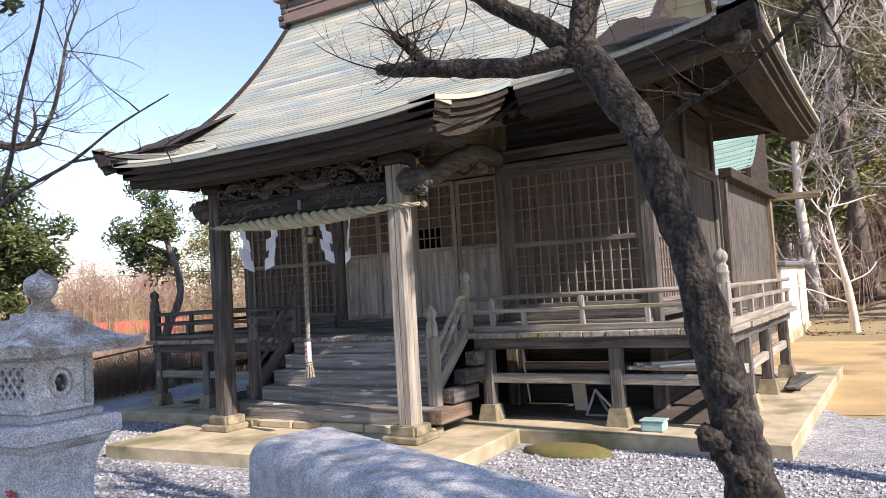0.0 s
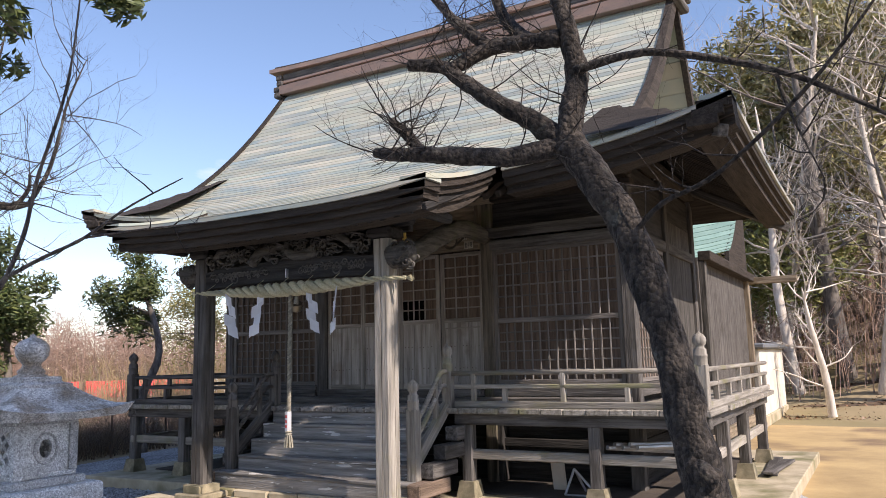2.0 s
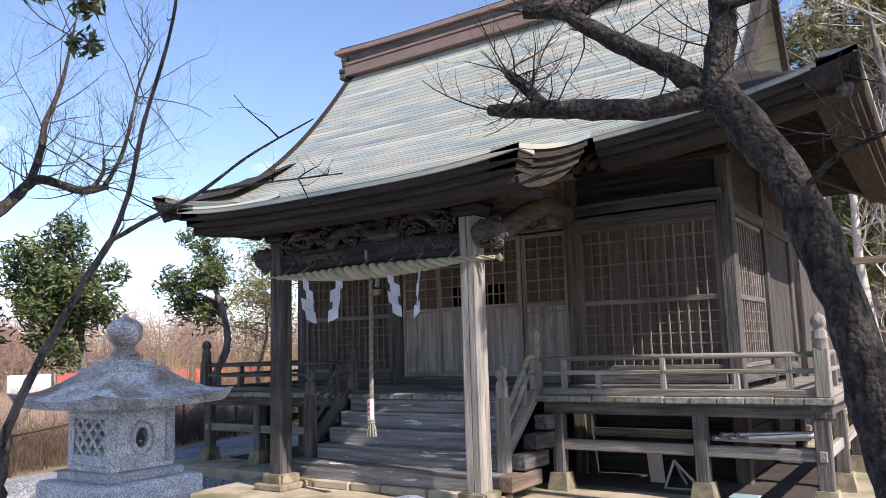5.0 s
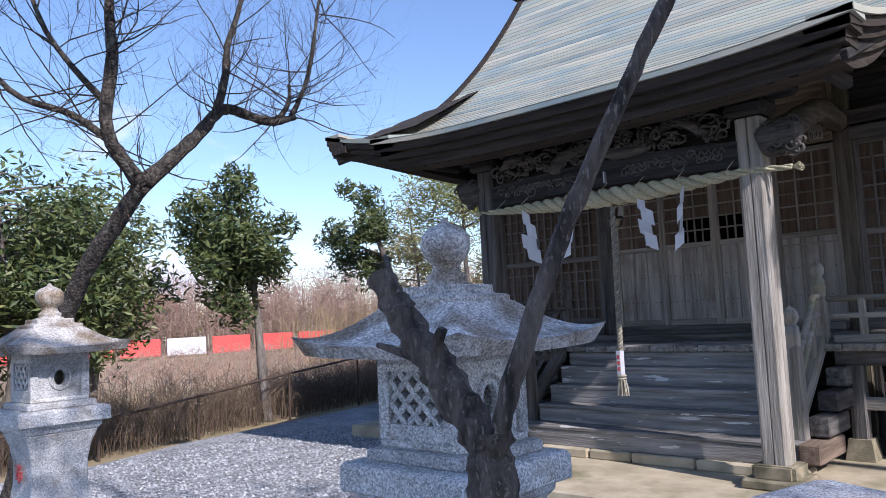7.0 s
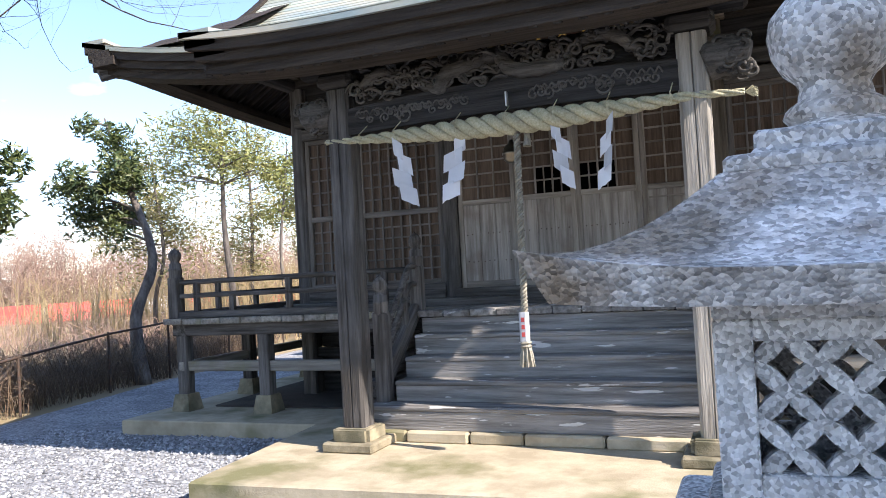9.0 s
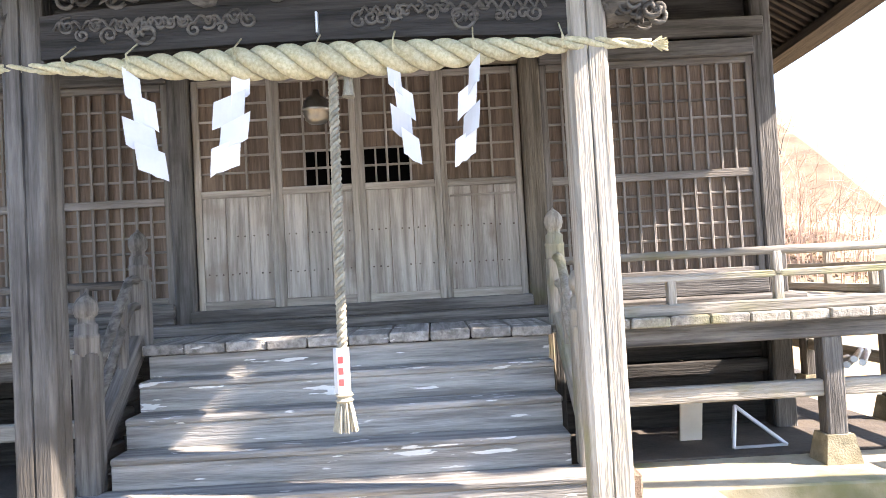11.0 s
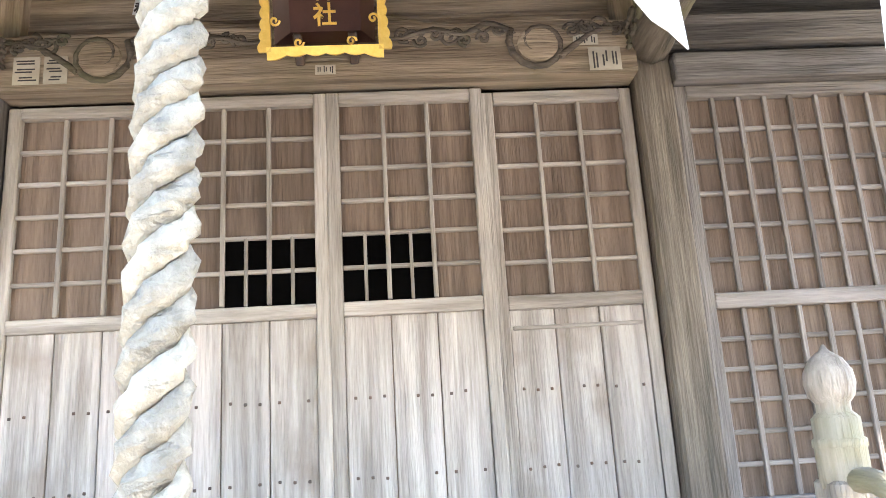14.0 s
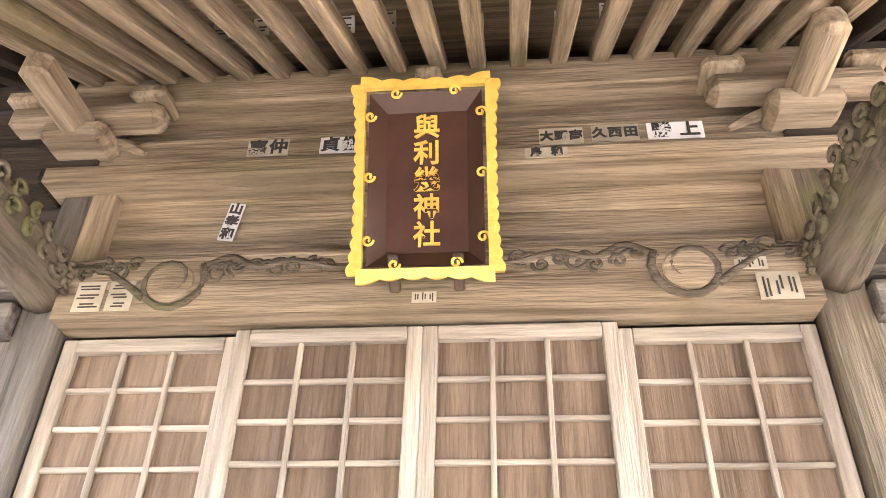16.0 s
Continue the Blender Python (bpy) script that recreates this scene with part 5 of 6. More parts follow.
# ---- stone lanterns ----
def lantern(x, y, label):
    e = thing("stone_lantern", (x, y, 0), label, "stone lantern", "pair of stone lanterns")

    def sq(name, prof, mat=M_STONE, lab=""):
        """A square-plan stone with (half width, height) steps."""
        bm = bmesh.new()
        rings = [[bm.verts.new((a * h, b * h, z)) for a, b in ((-1, -1), (1, -1), (1, 1), (-1, 1))] for h, z in prof]
        for r0, r1 in zip(rings, rings[1:]):
            for k in range(4):
                bm.faces.new((r0[k], r0[(k + 1) % 4], r1[(k + 1) % 4], r1[k]))
        bm.faces.new(rings[0][::-1])
        bm.faces.new(rings[-1])
        bmesh.ops.bevel(bm, geom=bm.edges[:], offset=0.006, segments=1, affect="EDGES")
        return put(name, mesh_of(bm, name, mat), e, Matrix.Translation((x, y, 0)), lab)
    sq("base_stone", [(0.36, 0.0), (0.36, 0.14), (0.33, 0.16)])
    sq("lower_stone", [(0.29, 0.16), (0.29, 0.28), (0.26, 0.30)])
    sh = sq("shaft", [(0.24, 0.30), (0.215, 0.37), (0.185, 0.50), (0.168, 0.64), (0.168, 0.76), (0.185, 0.87), (0.215, 0.96)])
    sq("upper_tier", [(0.215, 0.96), (0.235, 0.985), (0.235, 1.015)])
    sq("platform_stone", [(0.275, 1.015), (0.275, 1.10), (0.262, 1.112)])
    lettering("奉", 0.13, M_RED, sh, Matrix.Translation((x, y - 0.186, 0.70)) @ pose(0, 0, 0, 90, 0, 0), "red_character", 0.004)
    sq("firebox_foot", [(0.21, 1.112), (0.21, 1.150), (0.20, 1.156)])
    # fire box: four corner posts, pierced front and back, plain flanks with a round opening
    fb = sq("firebox_floor", [(0.176, 1.156), (0.176, 1.182)])
    box("lintel", fb, (x, y, 1.452), (0.354, 0.354, 0.03), M_STONE, 0.004)
    for a in (-1, 1):
        for b in (-1, 1):
            box("corner_post", fb, (x + a * 0.153, y + b * 0.153, 1.309), (0.048, 0.048, 0.256), M_STONE, 0.003)
    for b in (-1, 1):
        yy = y + b * 0.153
        for z, h in ((1.209, 0.054), (1.4225, 0.029)):
            box("window_rail", fb, (x, yy, z), (0.258, 0.046, h), M_STONE, 0.003)
        # pierced pattern of crossing petals
        W, z0, z1 = 0.129, 1.236, 1.408
        st = 0.0368
        for i in range(-4, 4):
            for j in range(0, 5):
                if (i + j) % 2:
                    continue
                for d in (-1, 1):
                    p0 = Vector((i * st + st * 0.5, 0, z0 + (j - 0.15) * st))
                    p1 = p0 + Vector((d * st, 0, st))
                    if max(abs(p0.x), abs(p1.x)) > W + 0.012 or p1.z > z1 + 0.022:
                        continue
                    bm = bmesh.new()
                    dirv = (p1 - p0)
                    side = Vector((dirv.z, 0, -dirv.x)).normalized()
                    prof = [(0.0, 0.0065), (0.25, 0.0105), (0.5, 0.0118), (0.75, 0.0105), (1.0, 0.0065)]
                    ring = [p0 + dirv * u + side * w for u, w in prof] + [p0 + dirv * u - side * w for u, w in reversed(prof)]
                    dy = 0.001 * d
                    A = [bm.verts.new((q.x, -0.013 + dy, q.z)) for q in ring]
                    B = [bm.verts.new((q.x, 0.013 + dy, q.z)) for q in ring]
                    bm.faces.new(A)
                    bm.faces.new(B[::-1])
                    for k in range(10):
                        bm.faces.new((A[k], B[k], B[(k + 1) % 10], A[(k + 1) % 10]))
                    bmesh.ops.recalc_face_normals(bm, faces=bm.faces[:])
                    put("lattice_petal", mesh_of(bm, "lattice_petal", M_STONE), fb, pose(x, yy, 0))
    for a in (-1, 1):   # flanks with a ring round the hole
        xx = x + a * 0.151
        bm = bmesh.new()
        n = 24
        o, i2, i3 = [], [], []
        for k in range(n):
            an = 2 * math.pi * k / n
            c, s_ = math.cos(an), math.sin(an)
            mm = max(abs(c), abs(s_))
            o.append((c / mm * 0.130, s_ / mm * 0.129))
            i2.append((c * 0.035, s_ * 0.05))
        def ring(pts, d):
            return [bm.verts.new((d, p[0], p[1])) for p in pts]
        A, B, C, D = ring(o, 0.012), ring(i2, 0.012), ring(i2, -0.012), ring(o, -0.012)
        for k in range(n):
            j = (k + 1) % n
            bm.faces.new((A[k], A[j], B[j], B[k]))
            bm.faces.new((B[k], B[j], C[j], C[k]))
            bm.faces.new((C[k], C[j], D[j], D[k]))
        bmesh.ops.recalc_face_normals(bm, faces=bm.faces[:])
        fl = put("flank", mesh_of(bm, "flank", M_STONE), e, pose(xx, y, 1.309))
        bm = bmesh.new()
        p = [(0.014 * a, 0.062 * math.cos(t), 0.078 * math.sin(t)) for t in lin(0, 2 * math.pi, 25)]
        tube(bm, p, [0.008] * 25, 6, cap=False)
        put("ring_moulding", mesh_of(bm, "ring_moulding", M_STONE, True), fl, pose(xx, y, 1.309))
    # roof with upturned corners
    bm = bmesh.new()
    R, n = 0.377, 25
    us = lin(-1, 1, n)

    def rz(u, v):
        m = max(abs(u), abs(v))
        t = max(0.0, (m - 0.39) / 0.61)
        return 1.506 + 0.135 * (0.88 * (1 - t) ** 1.75 + 0.12 * (1 - t)) + 0.036 * (abs(u) * abs(v)) ** 2.6
    T = [[bm.verts.new((u * R, v * R, rz(u, v))) for v in us] for u in us]
    for i in range(n - 1):
        for j in range(n - 1):
            bm.faces.new((T[i][j], T[i + 1][j], T[i + 1][j + 1], T[i][j + 1]))
    edge = [(i, 0) for i in range(n)] + [(n - 1, j) for j in range(1, n)] + [(i, n - 1) for i in range(n - 2, -1, -1)] + [(0, j) for j in range(n - 2, 0, -1)]
    lowr = []
    for i, j in edge:
        c = T[i][j].co
        lowr.append(bm.verts.new((c.x * 0.915, c.y * 0.915, 1.464 + 0.3 * (c.z - 1.506))))
    for k in range(len(edge)):
        j = (k + 1) % len(edge)
        a, b = T[edge[k][0]][edge[k][1]], T[edge[j][0]][edge[j][1]]
        bm.faces.new((a, lowr[k], lowr[j], b))
    bm.faces.new(lowr)
    bmesh.ops.recalc_face_normals(bm, faces=bm.faces[:])
    rf = mesh_of(bm, "lantern_roof", M_LICHEN)
    put("lantern_roof", rf, e, Matrix.Translation((x, y, 0)), "granite roof stone stained with lichen")
    ff = [(0.152, 1.628), (0.152, 1.655), (0.112, 1.661), (0.112, 1.692)]
    sq("finial_foot", ff, M_LICHEN)
    bm = bmesh.new()
    lathe(bm, [(0.084, 0.0), (0.084, 0.012), (0.062, 0.022), (0.071, 0.032), (0.066, 0.044), (0.050, 0.056), (0.046, 0.075), (0.052, 0.085), (0.068, 0.10), (0.081, 0.125), (0.0858, 0.155), (0.081, 0.182), (0.062, 0.205), (0.034, 0.218), (0.018, 0.226), (0.013, 0.238), (0.004, 0.244)], 26)
    put("jewel_finial", mesh_of(bm, "jewel_finial", M_LICHEN, True), e, Matrix.Translation((x, y, 1.686)))
    e.scale = (0.97, 0.97, 0.943)


lantern(1.705, -6.165, "grey granite stone lantern with pierced firebox, lichen on its roof")
lantern(-1.70, -6.18, "grey granite stone lantern by the fence side of the yard")

# ---- rounded stone block near the tree ----
bm = bmesh.new()
bmesh.ops.create_cube(bm, size=1)
bmesh.ops.scale(bm, vec=(2.7, 0.62, 0.80), verts=bm.verts)
bmesh.ops.bevel(bm, geom=bm.edges[:], offset=0.13, segments=5, affect="EDGES", profile=0.5)
for v in bm.verts:
    v.co += v.co.normalized() * 0.03 * noise.noise(v.co * 2.3)
st = mesh_of(bm, "stone_block", M_STONE, True)
tagged(put("stone_block", st, None, pose(3.45, -5.46, 0.38, 0, 0, -24)), "rounded pale granite block lying in the yard", "stone")


# ---- trees ----
def twigs(bm, start, way, length, radius, depth, rnd, spread=0.6, n=4, up=0.15, kids=3):
    """A limb that forks into ever thinner twigs."""
    p, d = Vector(start), Vector(way).normalized()
    pts, rad = [p.copy()], [radius]
    steps = 5 if depth > 1 else 4
    for k in range(steps):
        d = (d + Vector((rnd.gauss(0, 0.17), rnd.gauss(0, 0.17), rnd.gauss(0, 0.13) + up * 0.25))).normalized()
        p = p + d * length / steps
        pts.append(p.copy())
        rad.append(radius * (1 - 0.62 * (k + 1) / steps))
    tube(bm, pts, rad, max(3, n), 0.0, cap=False)
    if depth <= 0:
        return
    for k in range(kids):
        i = rnd.randint(1, steps)
        side = Vector((rnd.gauss(0, 1), rnd.gauss(0, 1), rnd.gauss(0, 0.8) + up)).normalized()
        twigs(bm, pts[i], d * (1 - spread) + side * spread, length * rnd.uniform(0.5, 0.75), rad[i] * 0.62, depth - 1, rnd, spread, max(3, n - 1), up, kids)


def limb(bm, pts, rads, n=9, wob=0.22, sub=5):
    p, r = smooth_path(pts, rads, sub)
    tube(bm, p, r, n, wob)
    return p, r


def spurs(bm, pts, rnd, count, length, rad, depth=1, up=0.3, kids=3):
    for k in range(count):
        i = rnd.randint(1, len(pts) - 1)
        twigs(bm, pts[i], (rnd.gauss(0, 1), rnd.gauss(0, 1), rnd.gauss(0, 0.7) + up), length * rnd.uniform(0.5, 1.2), rad, depth, rnd, 0.6, 4, up, kids)


# the leaning plum tree before the hall
rnd = random.Random(11)
plum = thing("plum_tree", (4.92, -4.85, 0), "leaning old plum tree, bare, with rough black bark and spiky twigs", "tree")
bm = bmesh.new()
YT = -4.85
limb(bm, [(4.98, YT, -0.05), (4.93, YT, 0.55), (4.84, YT, 1.03), (4.73, YT, 1.59), (4.57, YT, 2.20), (4.36, YT, 2.60), (4.25, YT, 2.76)], [0.15, 0.118, 0.10, 0.088, 0.086, 0.09, 0.09], 14, 0.35, 8)
for z, x in ((0.86, 4.80), (0.75, 4.88), (1.1, 4.87)):
    q = [(x + 0.02, YT - 0.05, z - 0.05), (x - 0.03, YT - 0.07, z), (x - 0.08, YT - 0.08, z + 0.05)]
    limb(bm, q, [0.07, 0.065, 0.035], 8, 0.5, 3)
part("trunk", bm, M_BARK, plum, "rough black knotted trunk", smooth=True)
main = []
for pts, r in (
    ([(4.24, YT, 2.72), (4.29, YT, 2.95), (4.31, YT + 0.05, 3.15), (4.28, YT, 3.4), (4.22, YT, 3.8), (4.30, YT + 0.1, 4.3)], [0.085, 0.075, 0.07, 0.06, 0.045, 0.02]),
    ([(4.24, YT, 2.76), (4.05, YT - 0.05, 2.92), (3.90, YT - 0.1, 3.02), (3.67, YT - 0.1, 3.20), (3.56, YT - 0.1, 3.30), (3.36, YT - 0.15, 3.34)], [0.075, 0.062, 0.055, 0.05, 0.045, 0.038]),
    ([(3.60, YT - 0.1, 3.27), (3.82, YT, 3.39), (4.06, YT, 3.37), (4.25, YT, 3.35)], [0.045, 0.05, 0.055, 0.055]),
    ([(3.82, YT, 3.39), (3.6, YT, 3.6), (3.45, YT + 0.1, 3.78), (3.2, YT, 4.1)], [0.045, 0.036, 0.03, 0.012]),
    ([(4.06, YT, 3.37), (3.86, YT + 0.1, 3.62), (3.75, YT + 0.1, 4.0)], [0.05, 0.04, 0.015]),
    ([(4.25, YT, 2.74), (3.95, YT - 0.12, 2.70), (3.6, YT - 0.25, 2.74), (3.40, YT - 0.30, 2.76), (3.22, YT - 0.3, 2.80)], [0.068, 0.058, 0.052, 0.045, 0.032]),
    ([(3.50, YT - 0.27, 2.77), (3.42, YT - 0.28, 2.88), (3.33, YT - 0.3, 2.97)], [0.04, 0.036, 0.028]),
    ([(4.31, YT, 3.15), (4.6, YT, 3.17), (4.82, YT, 3.13), (5.29, YT, 2.94), (5.62, YT, 2.72), (5.9, YT, 2.5)], [0.028, 0.024, 0.022, 0.017, 0.012, 0.006]),
    ([(4.55, YT, 2.2), (4.75, YT - 0.1, 2.35), (5.05, YT - 0.2, 2.45), (5.5, YT - 0.3, 2.8), (5.9, YT - 0.3, 3.3)], [0.018, 0.014, 0.012, 0.009, 0.004]),
    ([(5.29, YT, 2.94), (5.33, YT, 2.75), (5.45, YT, 2.4)], [0.012, 0.009, 0.003]),
):
    bm = bmesh.new()
    p, _ = limb(bm, pts, [0.9 * q for q in r], 9, 0.25)
    main.append(p)
    part("limb", bm, M_BARK, plum, smooth=True)
bm = bmesh.new()
for k, p in enumerate(main):
    spurs(bm, p, rnd, 17 if k < 7 else 6, 0.38, 0.0052, 2, 0.25, 3)
tagged(part("twig_tangle", bm, M_BARK, plum), kind="stuff")

# the young forked tree beside the path
rnd = random.Random(5)
fork = thing("forked_tree", (2.80, -7.20, 0), "small dark forked tree with a sawn-off stub and bare shoots", "tree")
bm = bmesh.new()
main = []
for pts, r in (
    ([(2.83, -7.20, -0.05), (2.80, -7.20, 0.7), (2.77, -7.2, 1.25), (2.765, -7.2, 1.40)], [0.055, 0.048, 0.042, 0.04]),
    ([(2.765, -7.2, 1.38), (2.70, -7.21, 1.47), (2.635, -7.215, 1.55), (2.60, -7.22, 1.605)], [0.036, 0.034, 0.030, 0.027]),
    ([(2.70, -7.21, 1.46), (2.705, -7.22, 1.51), (2.715, -7.22, 1.53)], [0.015, 0.013, 0.010]),
    ([(2.66, -7.21, 1.49), (2.615, -7.22, 1.505), (2.59, -7.22, 1.51)], [0.012, 0.009, 0.005]),
    ([(2.77, -7.2, 1.37), (2.80, -7.18, 1.48), (2.85, -7.13, 1.65), (2.93, -7.06, 1.86), (2.98, -7.0, 2.0)], [0.022, 0.021, 0.019, 0.017, 0.016]),
    ([(2.98, -7.0, 2.0), (3.02, -6.97, 2.15), (3.05, -6.95, 2.35), (3.12, -6.9, 2.7), (3.1, -6.85, 3.1)], [0.014, 0.013, 0.011, 0.008, 0.004]),
    ([(2.98, -7.0, 2.0), (3.10, -6.95, 2.06), (3.27, -6.91, 2.12), (3.42, -6.85, 2.22), (3.62, -6.8, 2.30)], [0.012, 0.011, 0.009, 0.006, 0.003]),
    ([(3.27, -6.91, 2.12), (3.40, -6.75, 2.16), (3.55, -6.6, 2.19)], [0.008, 0.005, 0.003]),
):
    k = 0.70 if r[0] > 0.03 else 0.62
    p, _ = limb(bm, pts, [k * q for q in r], 16, 0.42 if k > 0.65 else 0.25, 12)
    main.append(p)
part("trunk", bm, M_BARKF, fork, smooth=True)
bm = bmesh.new()
for p in main[5:]:
    spurs(bm, p, rnd, 4, 0.15, 0.0026, 1, 0.3, 2)
tagged(part("twig_tangle", bm, M_BARK, fork), kind="stuff")

fork.location += Vector((0.02, -0.075, -0.045))

# the tall bare tree by the second lantern
rnd = random.Random(8)
bare = thing("bare_tree", (-4.5, -5.4, 0), "tall leaning bare tree with crooked grey limbs against the sky", "tree")
bm = bmesh.new()
main = []
X = -2.6
for pts, r in (
    ([(-4.6, -5.5, -0.05), (-4.1, -5.45, 0.8), (-3.45, -5.35, 1.85), (-2.95, -5.2, 2.4), (X, -5.12, 2.70)], [0.13, 0.11, 0.095, 0.085, 0.085]),
    ([(X, -5.13, 2.68), (X, -5.42, 3.10), (X, -5.37, 3.72), (X, -5.39, 4.2), (X + 0.1, -5.3, 5.2)], [0.075, 0.062, 0.055, 0.045, 0.015]),
    ([(X, -5.3, 2.95), (X - 0.1, -5.64, 3.21), (X - 0.2, -6.07, 3.36), (X - 0.2, -6.5, 3.9)], [0.04, 0.034, 0.026, 0.01]),
    ([(X, -5.12, 2.70), (X, -4.70, 3.10), (X, -4.45, 3.38), (X, -4.30, 3.46), (X, -3.90, 3.41), (X, -3.58, 3.50)], [0.085, 0.07, 0.06, 0.055, 0.05, 0.035]),
    ([(X, -3.75, 3.46), (X, -3.64, 3.66), (X, -3.64, 3.82)], [0.03, 0.026, 0.02]),
    ([(X, -4.45, 3.38), (X, -4.34, 3.75), (X, -4.31, 4.05), (X, -4.15, 4.53), (X, -4.0, 5.4)], [0.05, 0.042, 0.036, 0.026, 0.008]),
    ([(X, -3.62, 3.5), (X, -3.42, 3.9), (X, -3.30, 4.4), (X, -3.22, 4.8), (X, -3.0, 5.4)], [0.032, 0.027, 0.022, 0.017, 0.006]),
    ([(X, -5.40, 3.3), (X - 0.5, -5.7, 4.0), (X - 0.7, -5.9, 4.9)], [0.035, 0.026, 0.008]),
):
    p, _ = limb(bm, pts, [0.85 * q for q in r], 9, 0.28)
    main.append(p)
part("trunk", bm, M_BARK, bare, smooth=True)
bm = bmesh.new()
for p in main[1:]:
    spurs(bm, p, rnd, 15, 0.95, 0.0075, 3, 0.35, 3)
tagged(part("twig_tangle", bm, M_BARK, bare), kind="stuff")


def leaf_cloud(bm, c, r, count, rnd, size=0.07, flat=0.8):
    """Small folded leaves round c."""
    for k in range(count):
        d = Vector((rnd.gauss(0, 1), rnd.gauss(0, 1), rnd.gauss(0, flat)))
        d = d.normalized() * (r * rnd.random() ** 0.45)
        p = Vector(c) + d
        a = Vector((rnd.gauss(0, 1), rnd.gauss(0, 1), rnd.gauss(0, 0.7))).normalized() * size * rnd.uniform(0.7, 1.3)
        b = a.cross(Vector((rnd.gauss(0, 1), rnd.gauss(0, 1), rnd.gauss(0, 1)))).normalized() * size * 0.28
        v = [bm.verts.new(q) for q in (p - a, p + b, p + a, p - b)]
        bm.faces.new(v)


def evergreen(name, base, top, crown, seed, label, leaf=None, trunk_r=0.06, count=2400, size=0.06, blobs=22):
    """A tapered trunk with limbs and a crown of leafy clumps. crown: (x, y, z, rx, rz)."""
    rnd = random.Random(seed)
    e = thing(name, base, label, "tree")
    bm = bmesh.new()
    b, t = Vector(base), Vector(top)
    bend = 0.07 * (t - b).length
    mid = b.lerp(t, 0.45) + Vector((rnd.uniform(-bend, bend), rnd.uniform(-bend, bend), 0))
    p, _ = limb(bm, [b - Vector((0, 0, 0.05)), b.lerp(mid, 0.5) + Vector((rnd.uniform(-bend, bend) * 0.5, rnd.uniform(-bend, bend) * 0.5, 0)), mid, mid.lerp(t, 0.55), t], [trunk_r * 1.3, trunk_r, trunk_r * 0.8, trunk_r * 0.55, trunk_r * 0.15], 8, 0.2)
    cx, cy, cz, rx, rz_ = crown
    clumps = []
    for k in range(blobs):
        d = Vector((rnd.gauss(0, 1), rnd.gauss(0, 1), rnd.gauss(0, 1))).normalized() * rnd.uniform(0.35, 1.0)
        c = Vector((cx + d.x * rx, cy + d.y * rx, cz + d.z * rz_))
        clumps.append(c)
        s = min(p[len(p) // 3:], key=lambda q: (q - c).length + max(0, q.z - c.z) * 2)
        tube(bm, *smooth_path([s, s.lerp(c, 0.5) + Vector((0, 0, 0.06)), c], [trunk_r * 0.3, trunk_r * 0.2, trunk_r * 0.08], 3), 5)
    part("trunk", bm, M_BARK2, e, smooth=True)
    bm = bmesh.new()
    for c in clumps:
        leaf_cloud(bm, c, rx * rnd.uniform(0.28, 0.5), count // blobs, rnd, size)
    tagged(part("crown", bm, leaf or M_LEAF, e), kind="stuff")


EV = "evergreen tree with small dark glossy leaves"
evergreen("evergreen_tree", (-6.75, -1.2, 0), (-7.15, -1.4, 3.8), (-7.15, -1.4, 2.75, 0.95, 1.25), 1, EV + " by the fence", None, 0.07, 9500, 0.07, 46)
evergreen("evergreen_tree", (-7.1, 1.6, 0), (-8.3, 2.2, 4.3), (-8.2, 2.1, 3.2, 0.78, 1.15), 2, EV + " leaning over the fence", None, 0.09, 5200, 0.065, 30)
evergreen("evergreen_tree", (-9.8, 7.5, 0), (-9.9, 7.2, 6.0), (-9.9, 7.0, 4.6, 1.6, 1.2), 3, EV + " with an open airy crown", M_LEAFY, 0.08, 5200, 0.07, 34)
evergreen("evergreen_tree", (-9.2, 9.0, 0), (-9.4, 9.2, 5.0), (-9.4, 9.2, 3.8, 0.9, 1.3), 4, EV + " beyond the field edge", M_LEAFY, 0.05, 2600, 0.07, 20)
evergreen("evergreen_tree", (-8.0, -4.6, 0), (-8.2, -4.6, 4.0), (-8.3, -4.4, 2.5, 1.5, 1.6), 5, EV + " in the hedge", None, 0.08, 9500, 0.075, 54)
evergreen("evergreen_tree", (-9.5, -7.0, 0), (-9.6, -7.0, 4.2), (-9.6, -7.0, 2.6, 1.8, 1.9), 6, EV + " in the hedge", None, 0.09, 9500, 0.08, 54)
evergreen("evergreen_tree", (-11.0, -2.5, 0), (-11.0, -2.6, 4.0), (-11.0, -2.6, 2.6, 1.6, 1.5), 7, EV + " behind the hedge", M_LEAFY, 0.08, 6200, 0.085, 40)
evergreen("evergreen_tree", (-9.0, -3.0, 0), (-9.1, -3.0, 3.8), (-9.1, -3.0, 2.3, 1.3, 1.4), 8, EV + " in the hedge", None, 0.08, 7000, 0.075, 44)
evergreen("evergreen_tree", (-7.3, -6.2, 0), (-7.4, -6.2, 3.6), (-7.4, -6.2, 2.2, 1.2, 1.3), 9, EV + " in the hedge", M_LEAFY, 0.07, 6500, 0.07, 42)

for k, (x, y, h, w) in enumerate(((-11.6, 10.5, 6.4, 1.5), (-10.2, 12.0, 5.2, 1.3), (-8.9, 13.0, 4.6, 1.2), (-12.8, 8.0, 5.0, 1.2))):
    evergreen("evergreen_tree", (x, y, 0), (x, y, h), (x, y, h * 0.6, w, h * 0.36), 320 + k, EV + " at the field edge", M_OLIVE, 0.06, 4200, 0.075, 34)

# ---- fence on the field side ----
fence = thing("wire_fence", (-6.4, -1.5, 0), "rusty chain-link fence with a dark top rail along the yard", "fence")
